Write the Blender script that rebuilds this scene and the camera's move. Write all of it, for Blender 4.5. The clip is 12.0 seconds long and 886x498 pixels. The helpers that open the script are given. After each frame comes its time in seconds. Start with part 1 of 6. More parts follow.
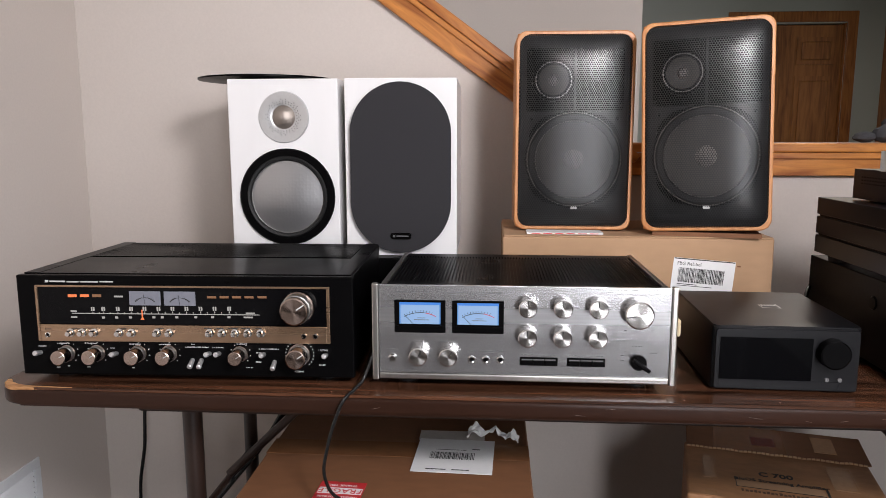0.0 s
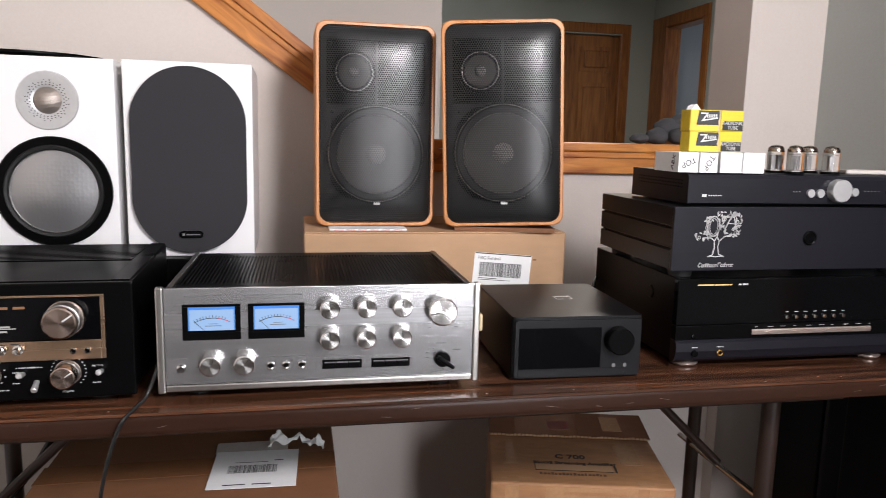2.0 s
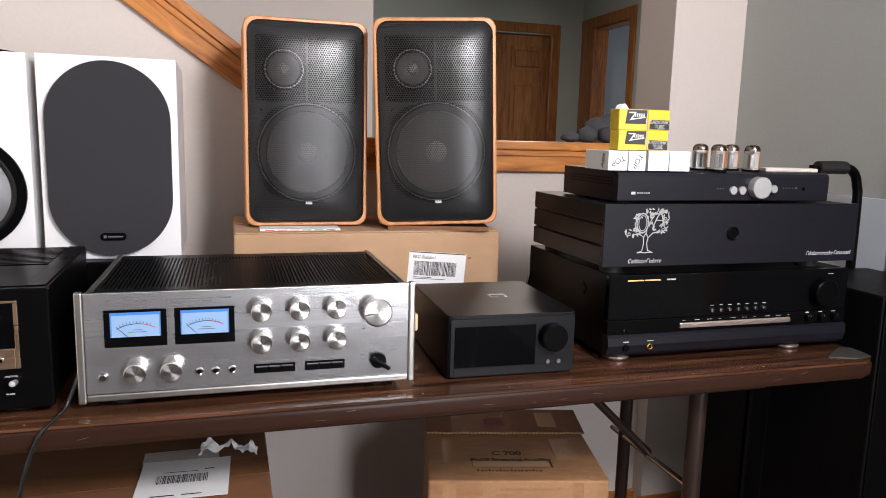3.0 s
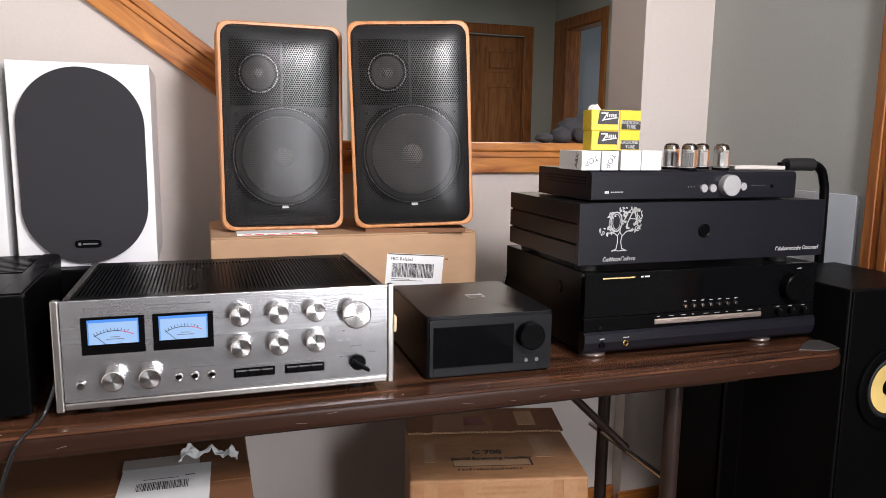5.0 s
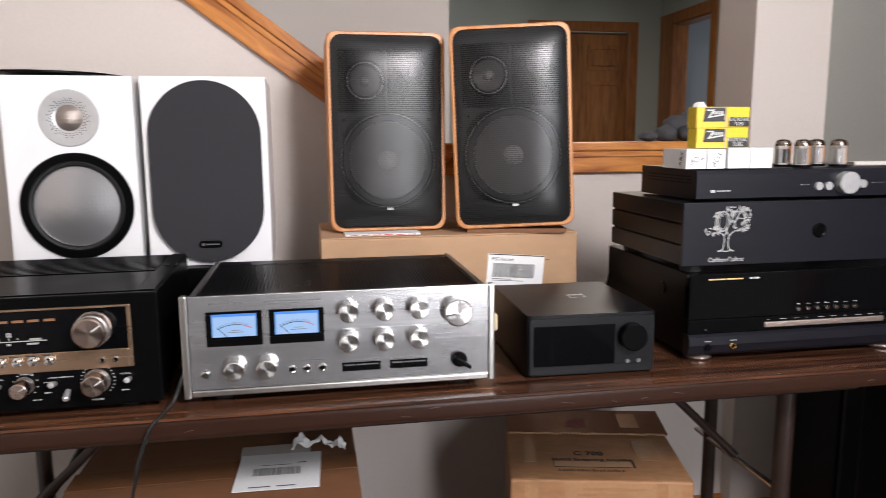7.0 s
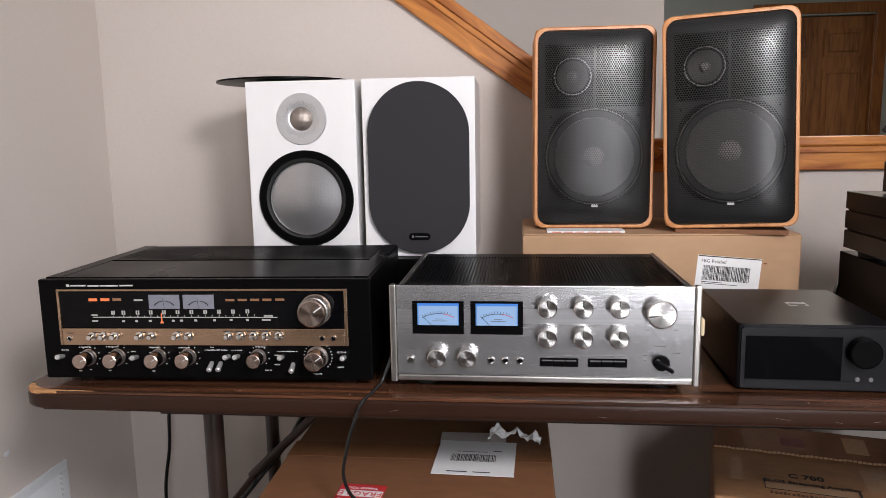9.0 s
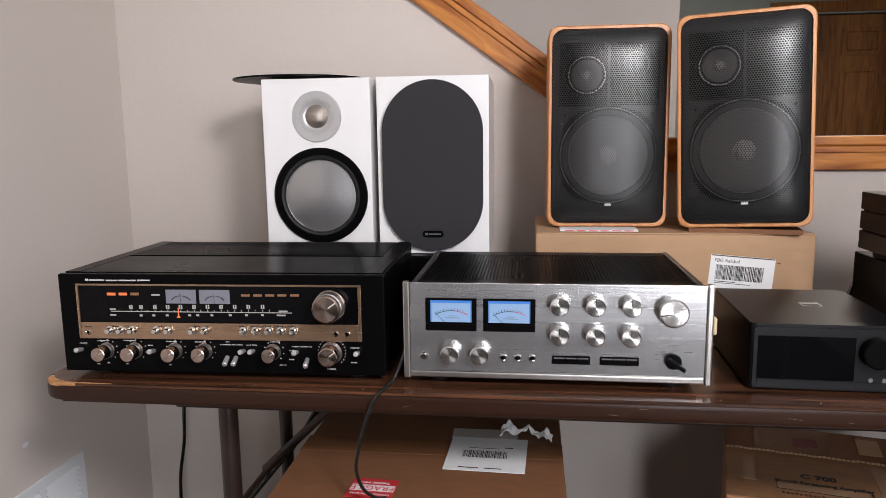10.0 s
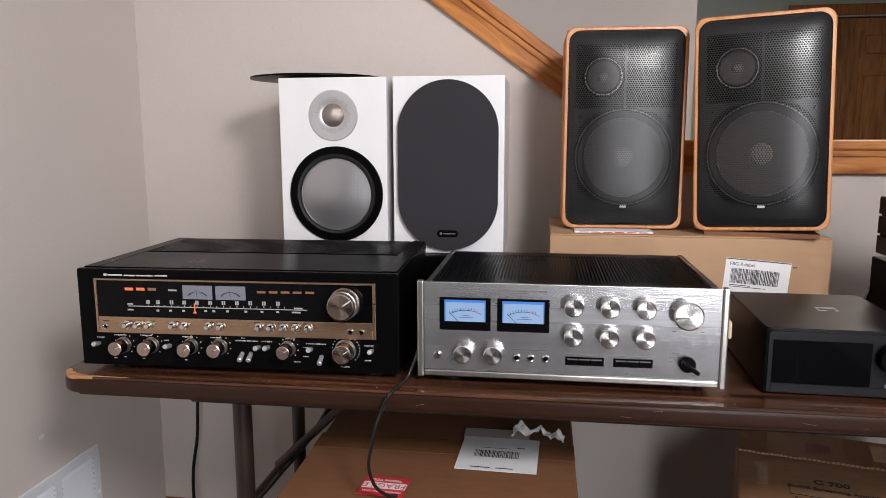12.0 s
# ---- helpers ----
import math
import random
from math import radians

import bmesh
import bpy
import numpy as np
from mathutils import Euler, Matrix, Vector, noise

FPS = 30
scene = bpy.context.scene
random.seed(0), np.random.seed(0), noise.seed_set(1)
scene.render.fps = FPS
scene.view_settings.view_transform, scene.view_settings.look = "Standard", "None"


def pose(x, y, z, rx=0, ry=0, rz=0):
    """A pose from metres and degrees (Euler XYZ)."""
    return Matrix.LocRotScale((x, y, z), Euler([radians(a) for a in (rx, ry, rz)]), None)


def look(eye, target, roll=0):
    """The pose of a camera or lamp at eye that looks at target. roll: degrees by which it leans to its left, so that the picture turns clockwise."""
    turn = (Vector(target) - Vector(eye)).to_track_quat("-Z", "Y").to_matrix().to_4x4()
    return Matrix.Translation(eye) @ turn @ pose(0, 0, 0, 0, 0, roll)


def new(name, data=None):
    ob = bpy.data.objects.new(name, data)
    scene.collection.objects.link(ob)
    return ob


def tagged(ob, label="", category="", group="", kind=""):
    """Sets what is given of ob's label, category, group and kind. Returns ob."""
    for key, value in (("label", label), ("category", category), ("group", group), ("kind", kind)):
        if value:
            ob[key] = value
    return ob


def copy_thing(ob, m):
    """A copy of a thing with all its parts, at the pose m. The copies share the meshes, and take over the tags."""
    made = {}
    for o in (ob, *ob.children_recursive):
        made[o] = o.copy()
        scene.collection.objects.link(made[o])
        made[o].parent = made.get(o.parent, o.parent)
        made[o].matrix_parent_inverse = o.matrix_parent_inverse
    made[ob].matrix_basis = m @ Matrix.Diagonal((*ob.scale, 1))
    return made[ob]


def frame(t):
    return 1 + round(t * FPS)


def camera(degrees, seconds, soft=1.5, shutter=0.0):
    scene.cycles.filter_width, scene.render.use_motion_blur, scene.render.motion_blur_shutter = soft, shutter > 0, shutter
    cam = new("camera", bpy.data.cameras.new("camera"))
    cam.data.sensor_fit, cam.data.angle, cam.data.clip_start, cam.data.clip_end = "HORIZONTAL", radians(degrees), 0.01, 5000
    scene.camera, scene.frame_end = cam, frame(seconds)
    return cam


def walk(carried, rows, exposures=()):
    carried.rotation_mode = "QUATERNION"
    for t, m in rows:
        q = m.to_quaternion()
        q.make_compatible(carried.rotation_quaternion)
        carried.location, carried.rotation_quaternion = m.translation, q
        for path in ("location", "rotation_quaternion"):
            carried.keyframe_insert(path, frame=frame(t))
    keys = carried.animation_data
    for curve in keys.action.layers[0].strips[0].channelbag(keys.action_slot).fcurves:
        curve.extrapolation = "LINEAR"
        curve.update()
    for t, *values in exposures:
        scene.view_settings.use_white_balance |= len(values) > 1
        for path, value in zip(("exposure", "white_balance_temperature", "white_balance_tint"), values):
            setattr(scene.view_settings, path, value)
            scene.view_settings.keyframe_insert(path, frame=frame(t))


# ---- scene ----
cam = camera(63.2, 12.0, soft=0.7, shutter=0.4)
PATH = [
    (0, (0.183, -1.055, 1.118), (0.043, 0.917, 0.813), -0.0),
    (0.5, (0.186, -1.037, 1.116), (0.05, 0.935, 0.811), -0.1),
    (0.7, (0.186, -1.034, 1.123), (0.119, 0.94, 0.806), 0.2),
    (1, (0.188, -1.03, 1.118), (0.3, 0.943, 0.807), 0.8),
    (1.5, (0.192, -1.019, 1.115), (0.47, 0.938, 0.805), 1.2),
    (2, (0.194, -1.012, 1.114), (0.583, 0.925, 0.804), 1.4),
    (2.5, (0.194, -1.011, 1.115), (0.682, 0.903, 0.805), 1.6),
    (3, (0.197, -1.004, 1.114), (0.761, 0.89, 0.804), 1.5),
    (3.2, (0.188, -1.009, 1.122), (0.767, 0.879, 0.803), 1.5),
    (4.8, (0.193, -1.013, 1.12), (0.814, 0.863, 0.808), 0.8),
    (5, (0.194, -1.014, 1.115), (0.818, 0.862, 0.811), 0.8),
    (5.5, (0.195, -1.014, 1.116), (0.828, 0.858, 0.812), 0.7),
    (6, (0.194, -1.016, 1.115), (0.84, 0.853, 0.812), 0.6),
    (6.5, (0.192, -1.026, 1.116), (0.801, 0.855, 0.814), 0.5),
    (6.7, (0.206, -1.034, 1.122), (0.7, 0.879, 0.812), 0.1),
    (7, (0.189, -1.036, 1.117), (0.541, 0.909, 0.815), -0.4),
    (7.5, (0.191, -1.038, 1.116), (0.259, 0.938, 0.813), -1.2),
    (7.7, (0.19, -1.037, 1.116), (0.167, 0.94, 0.813), -1.4),
    (9.3, (0.194, -1.048, 1.117), (-0.029, 0.916, 0.811), -1.0),
    (9.5, (0.197, -1.053, 1.119), (-0.038, 0.909, 0.811), -1.0),
    (10, (0.192, -1.051, 1.118), (-0.05, 0.91, 0.807), -0.7),
    (10.5, (0.191, -1.052, 1.117), (-0.061, 0.907, 0.807), -0.5),
    (11, (0.19, -1.053, 1.118), (-0.071, 0.906, 0.806), -0.3),
    (11.5, (0.188, -1.053, 1.119), (-0.079, 0.904, 0.806), -0.2),
    (12, (0.188, -1.055, 1.118), (-0.087, 0.902, 0.807), -0.1),
]
walk(cam, [(t, look(eye, target, roll)) for t, eye, target, roll in PATH], [(0, -0.09), (0.6, -0.09), (2.5, 0.17), (6.4, 0.22), (7.7, 0.03), (9.3, -0.13), (12, -0.17)])

# ---- world and light ----
world = bpy.data.worlds.new("world")
scene.world = world
world.use_nodes = True
sky = world.node_tree.nodes.new("ShaderNodeTexSky")
sky.sky_type, sky.sun_disc, sky.sun_elevation, sky.sun_rotation = "NISHITA", False, radians(35), radians(200)
world.node_tree.links.new(sky.outputs[0], world.node_tree.nodes["Background"].inputs[0])
world.node_tree.nodes["Background"].inputs[1].default_value = 0.1


def area_lamp(name, m, sx, sy, watts, color):
    data = bpy.data.lights.new(name, "AREA")
    data.shape, data.size, data.size_y, data.energy, data.color = "RECTANGLE", sx, sy, watts, color
    ob = new(name, data)
    ob.matrix_world = m
    return ob


LEFT, RIGHT, BACK, REAR, CEIL = -0.917, 1.602, 0.83, -3.6, 2.4
WINDOW_W, REAR_FILL_W, KEY_W, HALL_W, SIDE_ROOM_W = 31, 47, 40, 24, 7
area_lamp("window_daylight", look((RIGHT - 0.012, -1.95, 1.75), (0, -1.95, 1.75)), 1.25, 1.12, WINDOW_W, (0.90, 0.925, 1.0))
# added fill low at the rear, unseen; brightens the amplifier's right end
area_lamp("rear_fill_light", look((1.27, REAR + 0.012, 1.06), (1.27, 0, 1.06)), 0.44, 1.84, REAR_FILL_W, (0.95, 0.94, 1.0))
# unseen key light, placed so that shadows fall to the left
LAMP = look((0.95, -1.6, 1.92), (0.1, 0.5, 0.9))
area_lamp("added_key_light", LAMP, 0.34, 0.34, KEY_W, (1.0, 0.95, 0.985))
area_lamp("side_room_daylight", look((4.48, 3.95, 1.5), (3.2, 4.1, 1.3)), 0.6, 0.9, SIDE_ROOM_W, (0.9, 0.95, 1.0))
area_lamp("hall_lamp_light", look((1.9, 2.7, 2.4), (1.9, 2.7, 0)), 0.3, 0.3, HALL_W, (1.0, 0.93, 0.84))

# ---- materials ----


def nodes_of(name):
    m = bpy.data.materials.new(name)
    m.use_nodes = True
    nt = m.node_tree
    return m, nt, nt.nodes["Principled BSDF"]


def mat(name, color, rough=0.5, metal=0.0, big=3.0, small=120.0, vary=0.12, bump=0.05, stretch=(1, 1, 1), rvary=0.08, coat=0.0, spec=0.5):
    """Colour with variation at two scales, varied gloss and a fine relief."""
    m, nt, b = nodes_of(name)
    N, L = nt.nodes.new, nt.links.new
    tc = N("ShaderNodeTexCoord")
    mp = N("ShaderNodeMapping")
    mp.inputs["Scale"].default_value = stretch
    L(tc.outputs["Object"], mp.inputs[0])
    n1, n2 = N("ShaderNodeTexNoise"), N("ShaderNodeTexNoise")
    for n, sc in ((n1, big), (n2, small)):
        n.inputs["Scale"].default_value, n.inputs["Detail"].default_value = sc, 4
        L(mp.outputs[0], n.inputs["Vector"])
    add = N("ShaderNodeMath")
    add.operation = "ADD"
    L(n1.outputs[0], add.inputs[0]), L(n2.outputs[0], add.inputs[1])
    mr = N("ShaderNodeMapRange")
    mr.inputs[1].default_value, mr.inputs[2].default_value = 0.6, 1.4
    mr.inputs[3].default_value, mr.inputs[4].default_value = 1 - vary, 1 + vary
    L(add.outputs[0], mr.inputs[0])
    hv = N("ShaderNodeHueSaturation")
    hv.inputs["Color"].default_value = (*color, 1)
    L(mr.outputs[0], hv.inputs["Value"])
    L(hv.outputs[0], b.inputs["Base Color"])
    rr = N("ShaderNodeMapRange")
    rr.inputs[3].default_value, rr.inputs[4].default_value = max(0.02, rough - rvary), min(1, rough + rvary)
    L(n1.outputs[0], rr.inputs[0])
    L(rr.outputs[0], b.inputs["Roughness"])
    b.inputs["Metallic"].default_value = metal
    b.inputs["Coat Weight"].default_value = coat
    b.inputs["Specular IOR Level"].default_value = spec
    if bump:
        bp = N("ShaderNodeBump")
        bp.inputs["Strength"].default_value, bp.inputs["Distance"].default_value = bump, 0.002
        L(n2.outputs[0], bp.inputs["Height"])
        L(bp.outputs[0], b.inputs["Normal"])
    return m


def wood(name, dark, light, scale=9.0, stretch=(0.12, 1, 1), rough=0.4, bump=0.06, coat=0.0, spec=0.5):
    m, nt, b = nodes_of(name)
    N, L = nt.nodes.new, nt.links.new
    tc, mp = N("ShaderNodeTexCoord"), N("ShaderNodeMapping")
    mp.inputs["Scale"].default_value = stretch
    L(tc.outputs["Object"], mp.inputs[0])
    warp = N("ShaderNodeTexNoise")
    warp.inputs["Scale"].default_value, warp.inputs["Detail"].default_value = scale * 0.6, 3
    L(mp.outputs[0], warp.inputs["Vector"])
    grain = N("ShaderNodeTexNoise")
    grain.inputs["Scale"].default_value, grain.inputs["Detail"].default_value = scale * 6, 6
    grain.inputs["Distortion"].default_value = 0.8
    L(mp.outputs[0], grain.inputs["Vector"])
    mix = N("ShaderNodeMath")
    mix.operation = "MULTIPLY_ADD"
    mix.inputs[1].default_value = 0.55
    L(warp.outputs[0], mix.inputs[0]), L(grain.outputs[0], mix.inputs[2])
    ramp = N("ShaderNodeValToRGB")
    e = ramp.color_ramp.elements
    e[0].position, e[0].color = 0.58, (*dark, 1)
    e[1].position, e[1].color = 0.98, (*light, 1)
    L(mix.outputs[0], ramp.inputs[0])
    L(ramp.outputs[0], b.inputs["Base Color"])
    rr = N("ShaderNodeMapRange")
    rr.inputs[3].default_value, rr.inputs[4].default_value = rough - 0.07, rough + 0.1
    L(warp.outputs[0], rr.inputs[0])
    L(rr.outputs[0], b.inputs["Roughness"])
    b.inputs["Coat Weight"].default_value = coat
    b.inputs["Specular IOR Level"].default_value = spec
    bp = N("ShaderNodeBump")
    bp.inputs["Strength"].default_value, bp.inputs["Distance"].default_value = bump, 0.002
    L(grain.outputs[0], bp.inputs["Height"])
    L(bp.outputs[0], b.inputs["Normal"])
    return m


def glow(name, color, strength, base=(0.02, 0.02, 0.02)):
    m, nt, b = nodes_of(name)
    b.inputs["Base Color"].default_value = (*base, 1)
    b.inputs["Emission Color"].default_value = (*color, 1)
    b.inputs["Emission Strength"].default_value = strength
    b.inputs["Roughness"].default_value = 0.4
    return m


def clear_glass(name, tint=(1, 1, 1), rough=0.02, ior=1.45):
    m, nt, b = nodes_of(name)
    b.inputs["Base Color"].default_value = (*tint, 1)
    b.inputs["Transmission Weight"].default_value = 1
    b.inputs["Roughness"].default_value = rough
    b.inputs["IOR"].default_value = ior
    return m


def perforated(name, color, pitch, hole, rough=0.35, metal=0.6):
    """Sheet metal with a staggered field of real see-through holes, laid out in x and z."""
    m, nt, b = nodes_of(name)
    N, L = nt.nodes.new, nt.links.new
    b.inputs["Base Color"].default_value = (*color, 1)
    b.inputs["Roughness"].default_value = rough
    b.inputs["Metallic"].default_value = metal
    b.inputs["Specular IOR Level"].default_value = 0.7
    tc, sx = N("ShaderNodeTexCoord"), N("ShaderNodeSeparateXYZ")
    L(tc.outputs["Object"], sx.inputs[0])
    cb = N("ShaderNodeCombineXYZ")
    L(sx.outputs["X"], cb.inputs[0]), L(sx.outputs["Z"], cb.inputs[1])
    dist = []
    for off in (0.0, 0.5):
        mp = N("ShaderNodeMapping")
        mp.inputs["Scale"].default_value = (1 / pitch, 1 / (pitch * 1.732), 1)
        mp.inputs["Location"].default_value = (off, off, 0)
        L(cb.outputs[0], mp.inputs[0])
        fr = N("ShaderNodeVectorMath")
        fr.operation = "FRACTION"
        L(mp.outputs[0], fr.inputs[0])
        ma = N("ShaderNodeVectorMath")
        ma.operation = "MULTIPLY_ADD"
        ma.inputs[1].default_value, ma.inputs[2].default_value = (1, 1.732, 0), (-0.5, -0.866, 0)
        L(fr.outputs[0], ma.inputs[0])
        ln = N("ShaderNodeVectorMath")
        ln.operation = "LENGTH"
        L(ma.outputs[0], ln.inputs[0])
        dist.append(ln.outputs["Value"])
    mn = N("ShaderNodeMath")
    mn.operation = "MINIMUM"
    L(dist[0], mn.inputs[0]), L(dist[1], mn.inputs[1])
    gt = N("ShaderNodeMath")
    gt.operation = "GREATER_THAN"
    gt.inputs[1].default_value = hole
    L(mn.outputs[0], gt.inputs[0])
    L(gt.outputs[0], b.inputs["Alpha"])
    return m


M_WALL = mat("beige_wall_paint", (0.605, 0.545, 0.497), 0.75, big=1.5, small=180, vary=0.04, bump=0.12)
M_GREY_WALL = mat("grey_green_wall_paint", (0.40, 0.42, 0.395), 0.75, big=1.5, small=180, vary=0.05, bump=0.12)
# dark brown chosen to cut bounce and reflections from behind the camera
M_REAR_WALL = mat("dark_fill_cutting_wall", (0.085, 0.07, 0.06), 0.8, big=1.5, small=180, vary=0.05, bump=0.12)
M_CEIL = mat("ceiling_paint", (0.55, 0.55, 0.54), 0.85, vary=0.03, bump=0.2)
M_FLOOR = mat("dark_carpet", (0.035, 0.029, 0.025), 0.95, big=6, small=400, vary=0.2, bump=0.6)
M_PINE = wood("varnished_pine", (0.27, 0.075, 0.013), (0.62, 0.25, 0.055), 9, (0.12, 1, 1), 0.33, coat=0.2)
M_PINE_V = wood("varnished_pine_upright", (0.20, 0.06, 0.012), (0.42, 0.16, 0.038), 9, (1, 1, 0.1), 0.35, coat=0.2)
M_DARK_REFLECT = wood("dark_reflection_door", (0.012, 0.007, 0.005), (0.035, 0.018, 0.011), 6, (1, 1, 0.1), 0.5)
M_DOOR = wood("stained_pine_door", (0.16, 0.054, 0.015), (0.38, 0.15, 0.042), 6, (1, 1, 0.1), 0.4)
M_TABLE = wood("walnut_laminate", (0.006, 0.003, 0.002), (0.135, 0.055, 0.028), 11, (0.045, 1, 1), 0.22, bump=0.03, spec=0.4)
M_TABLE_EDGE = mat("brown_vinyl_edge", (0.027, 0.0115, 0.007), 0.32, spec=0.2, big=9, small=160, vary=0.22, bump=0.08, stretch=(0.3, 1, 1))
M_RAWWOOD = wood("worn_particle_board", (0.35, 0.16, 0.06), (0.62, 0.34, 0.15), 30, (0.3, 1, 1), 0.8)
M_SCRATCH = mat("pale_scratch", (0.17, 0.13, 0.11), 0.6, vary=0.2, bump=0)
M_LEG = mat("brown_enamel_steel", (0.024, 0.0135, 0.010), 0.38, big=12, small=200, vary=0.25, bump=0.03)
M_BLACK = mat("black_painted_steel", (0.0022, 0.0021, 0.0023), 0.34, spec=0.07, big=6, small=300, vary=0.25, bump=0.05)
M_BLACK_SATIN = mat("black_satin_panel", (0.0022, 0.0021, 0.0023), 0.3, spec=0.055, big=8, small=500, vary=0.2, bump=0.03, stretch=(1, 1, 1))
M_GLOSS = mat("gloss_black_acrylic", (0.0025, 0.0025, 0.0028), 0.09, spec=0.12, vary=0.1, bump=0, rvary=0.03)
M_CHARCOAL = mat("charcoal_anodised_aluminium", (0.006, 0.006, 0.007), 0.34, 0.0, spec=0.2, big=5, small=400, vary=0.12, bump=0.03)
M_DARKALU = mat("dark_brushed_aluminium", (0.007, 0.007, 0.0105), 0.36, 0.0, spec=0.3, big=4, small=90, vary=0.2, bump=0.04, stretch=(0.05, 1, 3))
M_RUBBER = mat("black_rubber", (0.006, 0.006, 0.006), 0.65, vary=0.2)
M_CABLE = mat("black_cable_vinyl", (0.012, 0.012, 0.012), 0.2, vary=0.1, bump=0)
M_ALU = mat("brushed_champagne_aluminium", (0.50, 0.50, 0.507), 0.27, 0.92, big=5, small=70, vary=0.16, bump=0.05, stretch=(0.04, 1, 4))
M_ALU_POST = mat("satin_aluminium_post", (0.55, 0.53, 0.50), 0.3, 1.0, big=6, small=90, vary=0.15, bump=0.04, stretch=(1, 1, 0.08))
M_KNOB = mat("turned_aluminium", (0.68, 0.665, 0.645), 0.22, 1.0, big=20, small=300, vary=0.08, bump=0.02)
def radial(m, amount, axis="Y"):
    """Turned metal: highlights run round the given axis."""
    nt = m.node_tree
    b, tg = nt.nodes["Principled BSDF"], nt.nodes.new("ShaderNodeTangent")
    tg.direction_type, tg.axis = "RADIAL", axis
    b.inputs["Anisotropic"].default_value = amount
    nt.links.new(tg.outputs[0], b.inputs["Tangent"])


# receiver knobs: brown reflection of the surroundings put into the aluminium's colour
M_KNOB_REFLECT = mat("turned_aluminium_brown_reflection", (0.42, 0.33, 0.285), 0.2, 1.0, big=20, small=300, vary=0.08, bump=0.02)
radial(M_KNOB, 0.88)
radial(M_KNOB_REFLECT, 0.9)
radial(M_ALU, 0.55, "Z")
M_PALE_GOLD = mat("pale_rose_aluminium", (0.56, 0.47, 0.42), 0.3, 0.85, big=5, small=90, vary=0.1, bump=0.03, stretch=(0.05, 1, 3))
M_KNURL = mat("knurled_aluminium", (0.35, 0.34, 0.33), 0.35, 1.0, big=20, small=700, vary=0.3, bump=0.3)
# gold base stands in for warm light reflected by the strip and dial frame
M_WARM_REFLECT = mat("aluminium_warm_reflection", (0.41, 0.275, 0.18), 0.28, 0.9, big=5, small=90, vary=0.1, bump=0.03, stretch=(0.05, 1, 3))
M_CHROME = mat("polished_metal", (0.7, 0.69, 0.67), 0.14, 1.0, vary=0.05, bump=0)
M_SILVER = mat("matt_silver", (0.62, 0.62, 0.62), 0.35, 0.7, vary=0.06, bump=0.02)
M_BRASS = mat("gold_plate", (0.75, 0.5, 0.16), 0.25, 1.0, vary=0.1, bump=0)
M_WHITE = mat("white_satin_lacquer", (0.80, 0.79, 0.785), 0.3, big=3, small=30, vary=0.03, bump=0.04, stretch=(1, 1, 0.15))
M_GRILLE = mat("charcoal_grille_cloth", (0.019, 0.018, 0.021), 0.85, big=3, small=900, vary=0.12, bump=0.3)
M_CONE_GREY = mat("grey_paper_cone", (0.058, 0.051, 0.045), 0.6, big=10, small=200, vary=0.15)
M_PAPERCAP = mat("grey_dust_cap", (0.20, 0.185, 0.17), 0.55, vary=0.1)
M_BAFFLE = mat("black_baffle_board", (0.003, 0.003, 0.003), 0.6, vary=0.2)
M_PERF = perforated("black_perforated_steel", (0.003, 0.003, 0.0035), 0.0048, 0.37, 0.28, 0.0)
M_CHERRY = wood("cherry_veneer", (0.44, 0.17, 0.055), (0.62, 0.29, 0.11), 10, (1, 1, 0.1), 0.38)
M_CARD = mat("kraft_cardboard", (0.43, 0.265, 0.15), 0.8, big=3, small=60, vary=0.08, bump=0.1, stretch=(0.4, 1, 1))
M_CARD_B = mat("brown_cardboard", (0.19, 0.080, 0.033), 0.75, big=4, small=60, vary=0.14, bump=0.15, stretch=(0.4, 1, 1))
M_CARD_C = mat("scuffed_cardboard", (0.36, 0.18, 0.08), 0.6, big=7, small=70, vary=0.24, bump=0.2, stretch=(0.4, 1, 1))
M_TAPE = mat("clear_packing_tape", (0.225, 0.100, 0.044), 0.2, vary=0.12, bump=0.05, big=20)
M_TAPE_PALE = mat("pale_packing_tape", (0.43, 0.245, 0.125), 0.2, vary=0.12, bump=0.1, big=20)
M_PAPER = mat("white_paper", (0.78, 0.78, 0.77), 0.8, vary=0.04, bump=0.1)
M_PAPER_GREY = mat("grey_thin_paper", (0.5, 0.46, 0.42), 0.6, vary=0.1, bump=0.1)
M_INK = mat("black_print", (0.02, 0.02, 0.02), 0.6, vary=0.1, bump=0)
M_RED = mat("red_print", (0.55, 0.03, 0.035), 0.5, vary=0.1, bump=0)
M_RED_DULL = mat("faded_red_print", (0.16, 0.03, 0.022), 0.45, vary=0.2, bump=0.05)
M_PRINT_BROWN = mat("worn_brown_print", (0.10, 0.05, 0.028), 0.7, vary=0.25, bump=0)
M_PRINT = mat("white_print", (0.50, 0.50, 0.49), 0.5, vary=0.02, bump=0)
M_PRINT_GOLD = mat("gold_print", (0.75, 0.5, 0.2), 0.4, 0.3, vary=0.05, bump=0)
M_ENGRAVED = mat("engraved_grey_print", (0.13, 0.13, 0.13), 0.45, 0.4, vary=0.1, bump=0)
M_PRINT_GREY = mat("grey_print", (0.12, 0.12, 0.12), 0.5, vary=0.05, bump=0)
M_YELLOW = mat("yellow_carton_print", (0.66, 0.48, 0.03), 0.5, vary=0.12, bump=0.05)
M_AGED = mat("aged_cream_carton", (0.55, 0.45, 0.28), 0.7, vary=0.15, bump=0.1)
M_KEVLAR = mat("yellow_woven_cone", (0.68, 0.49, 0.16), 0.5, big=20, small=500, vary=0.15, bump=0.3)
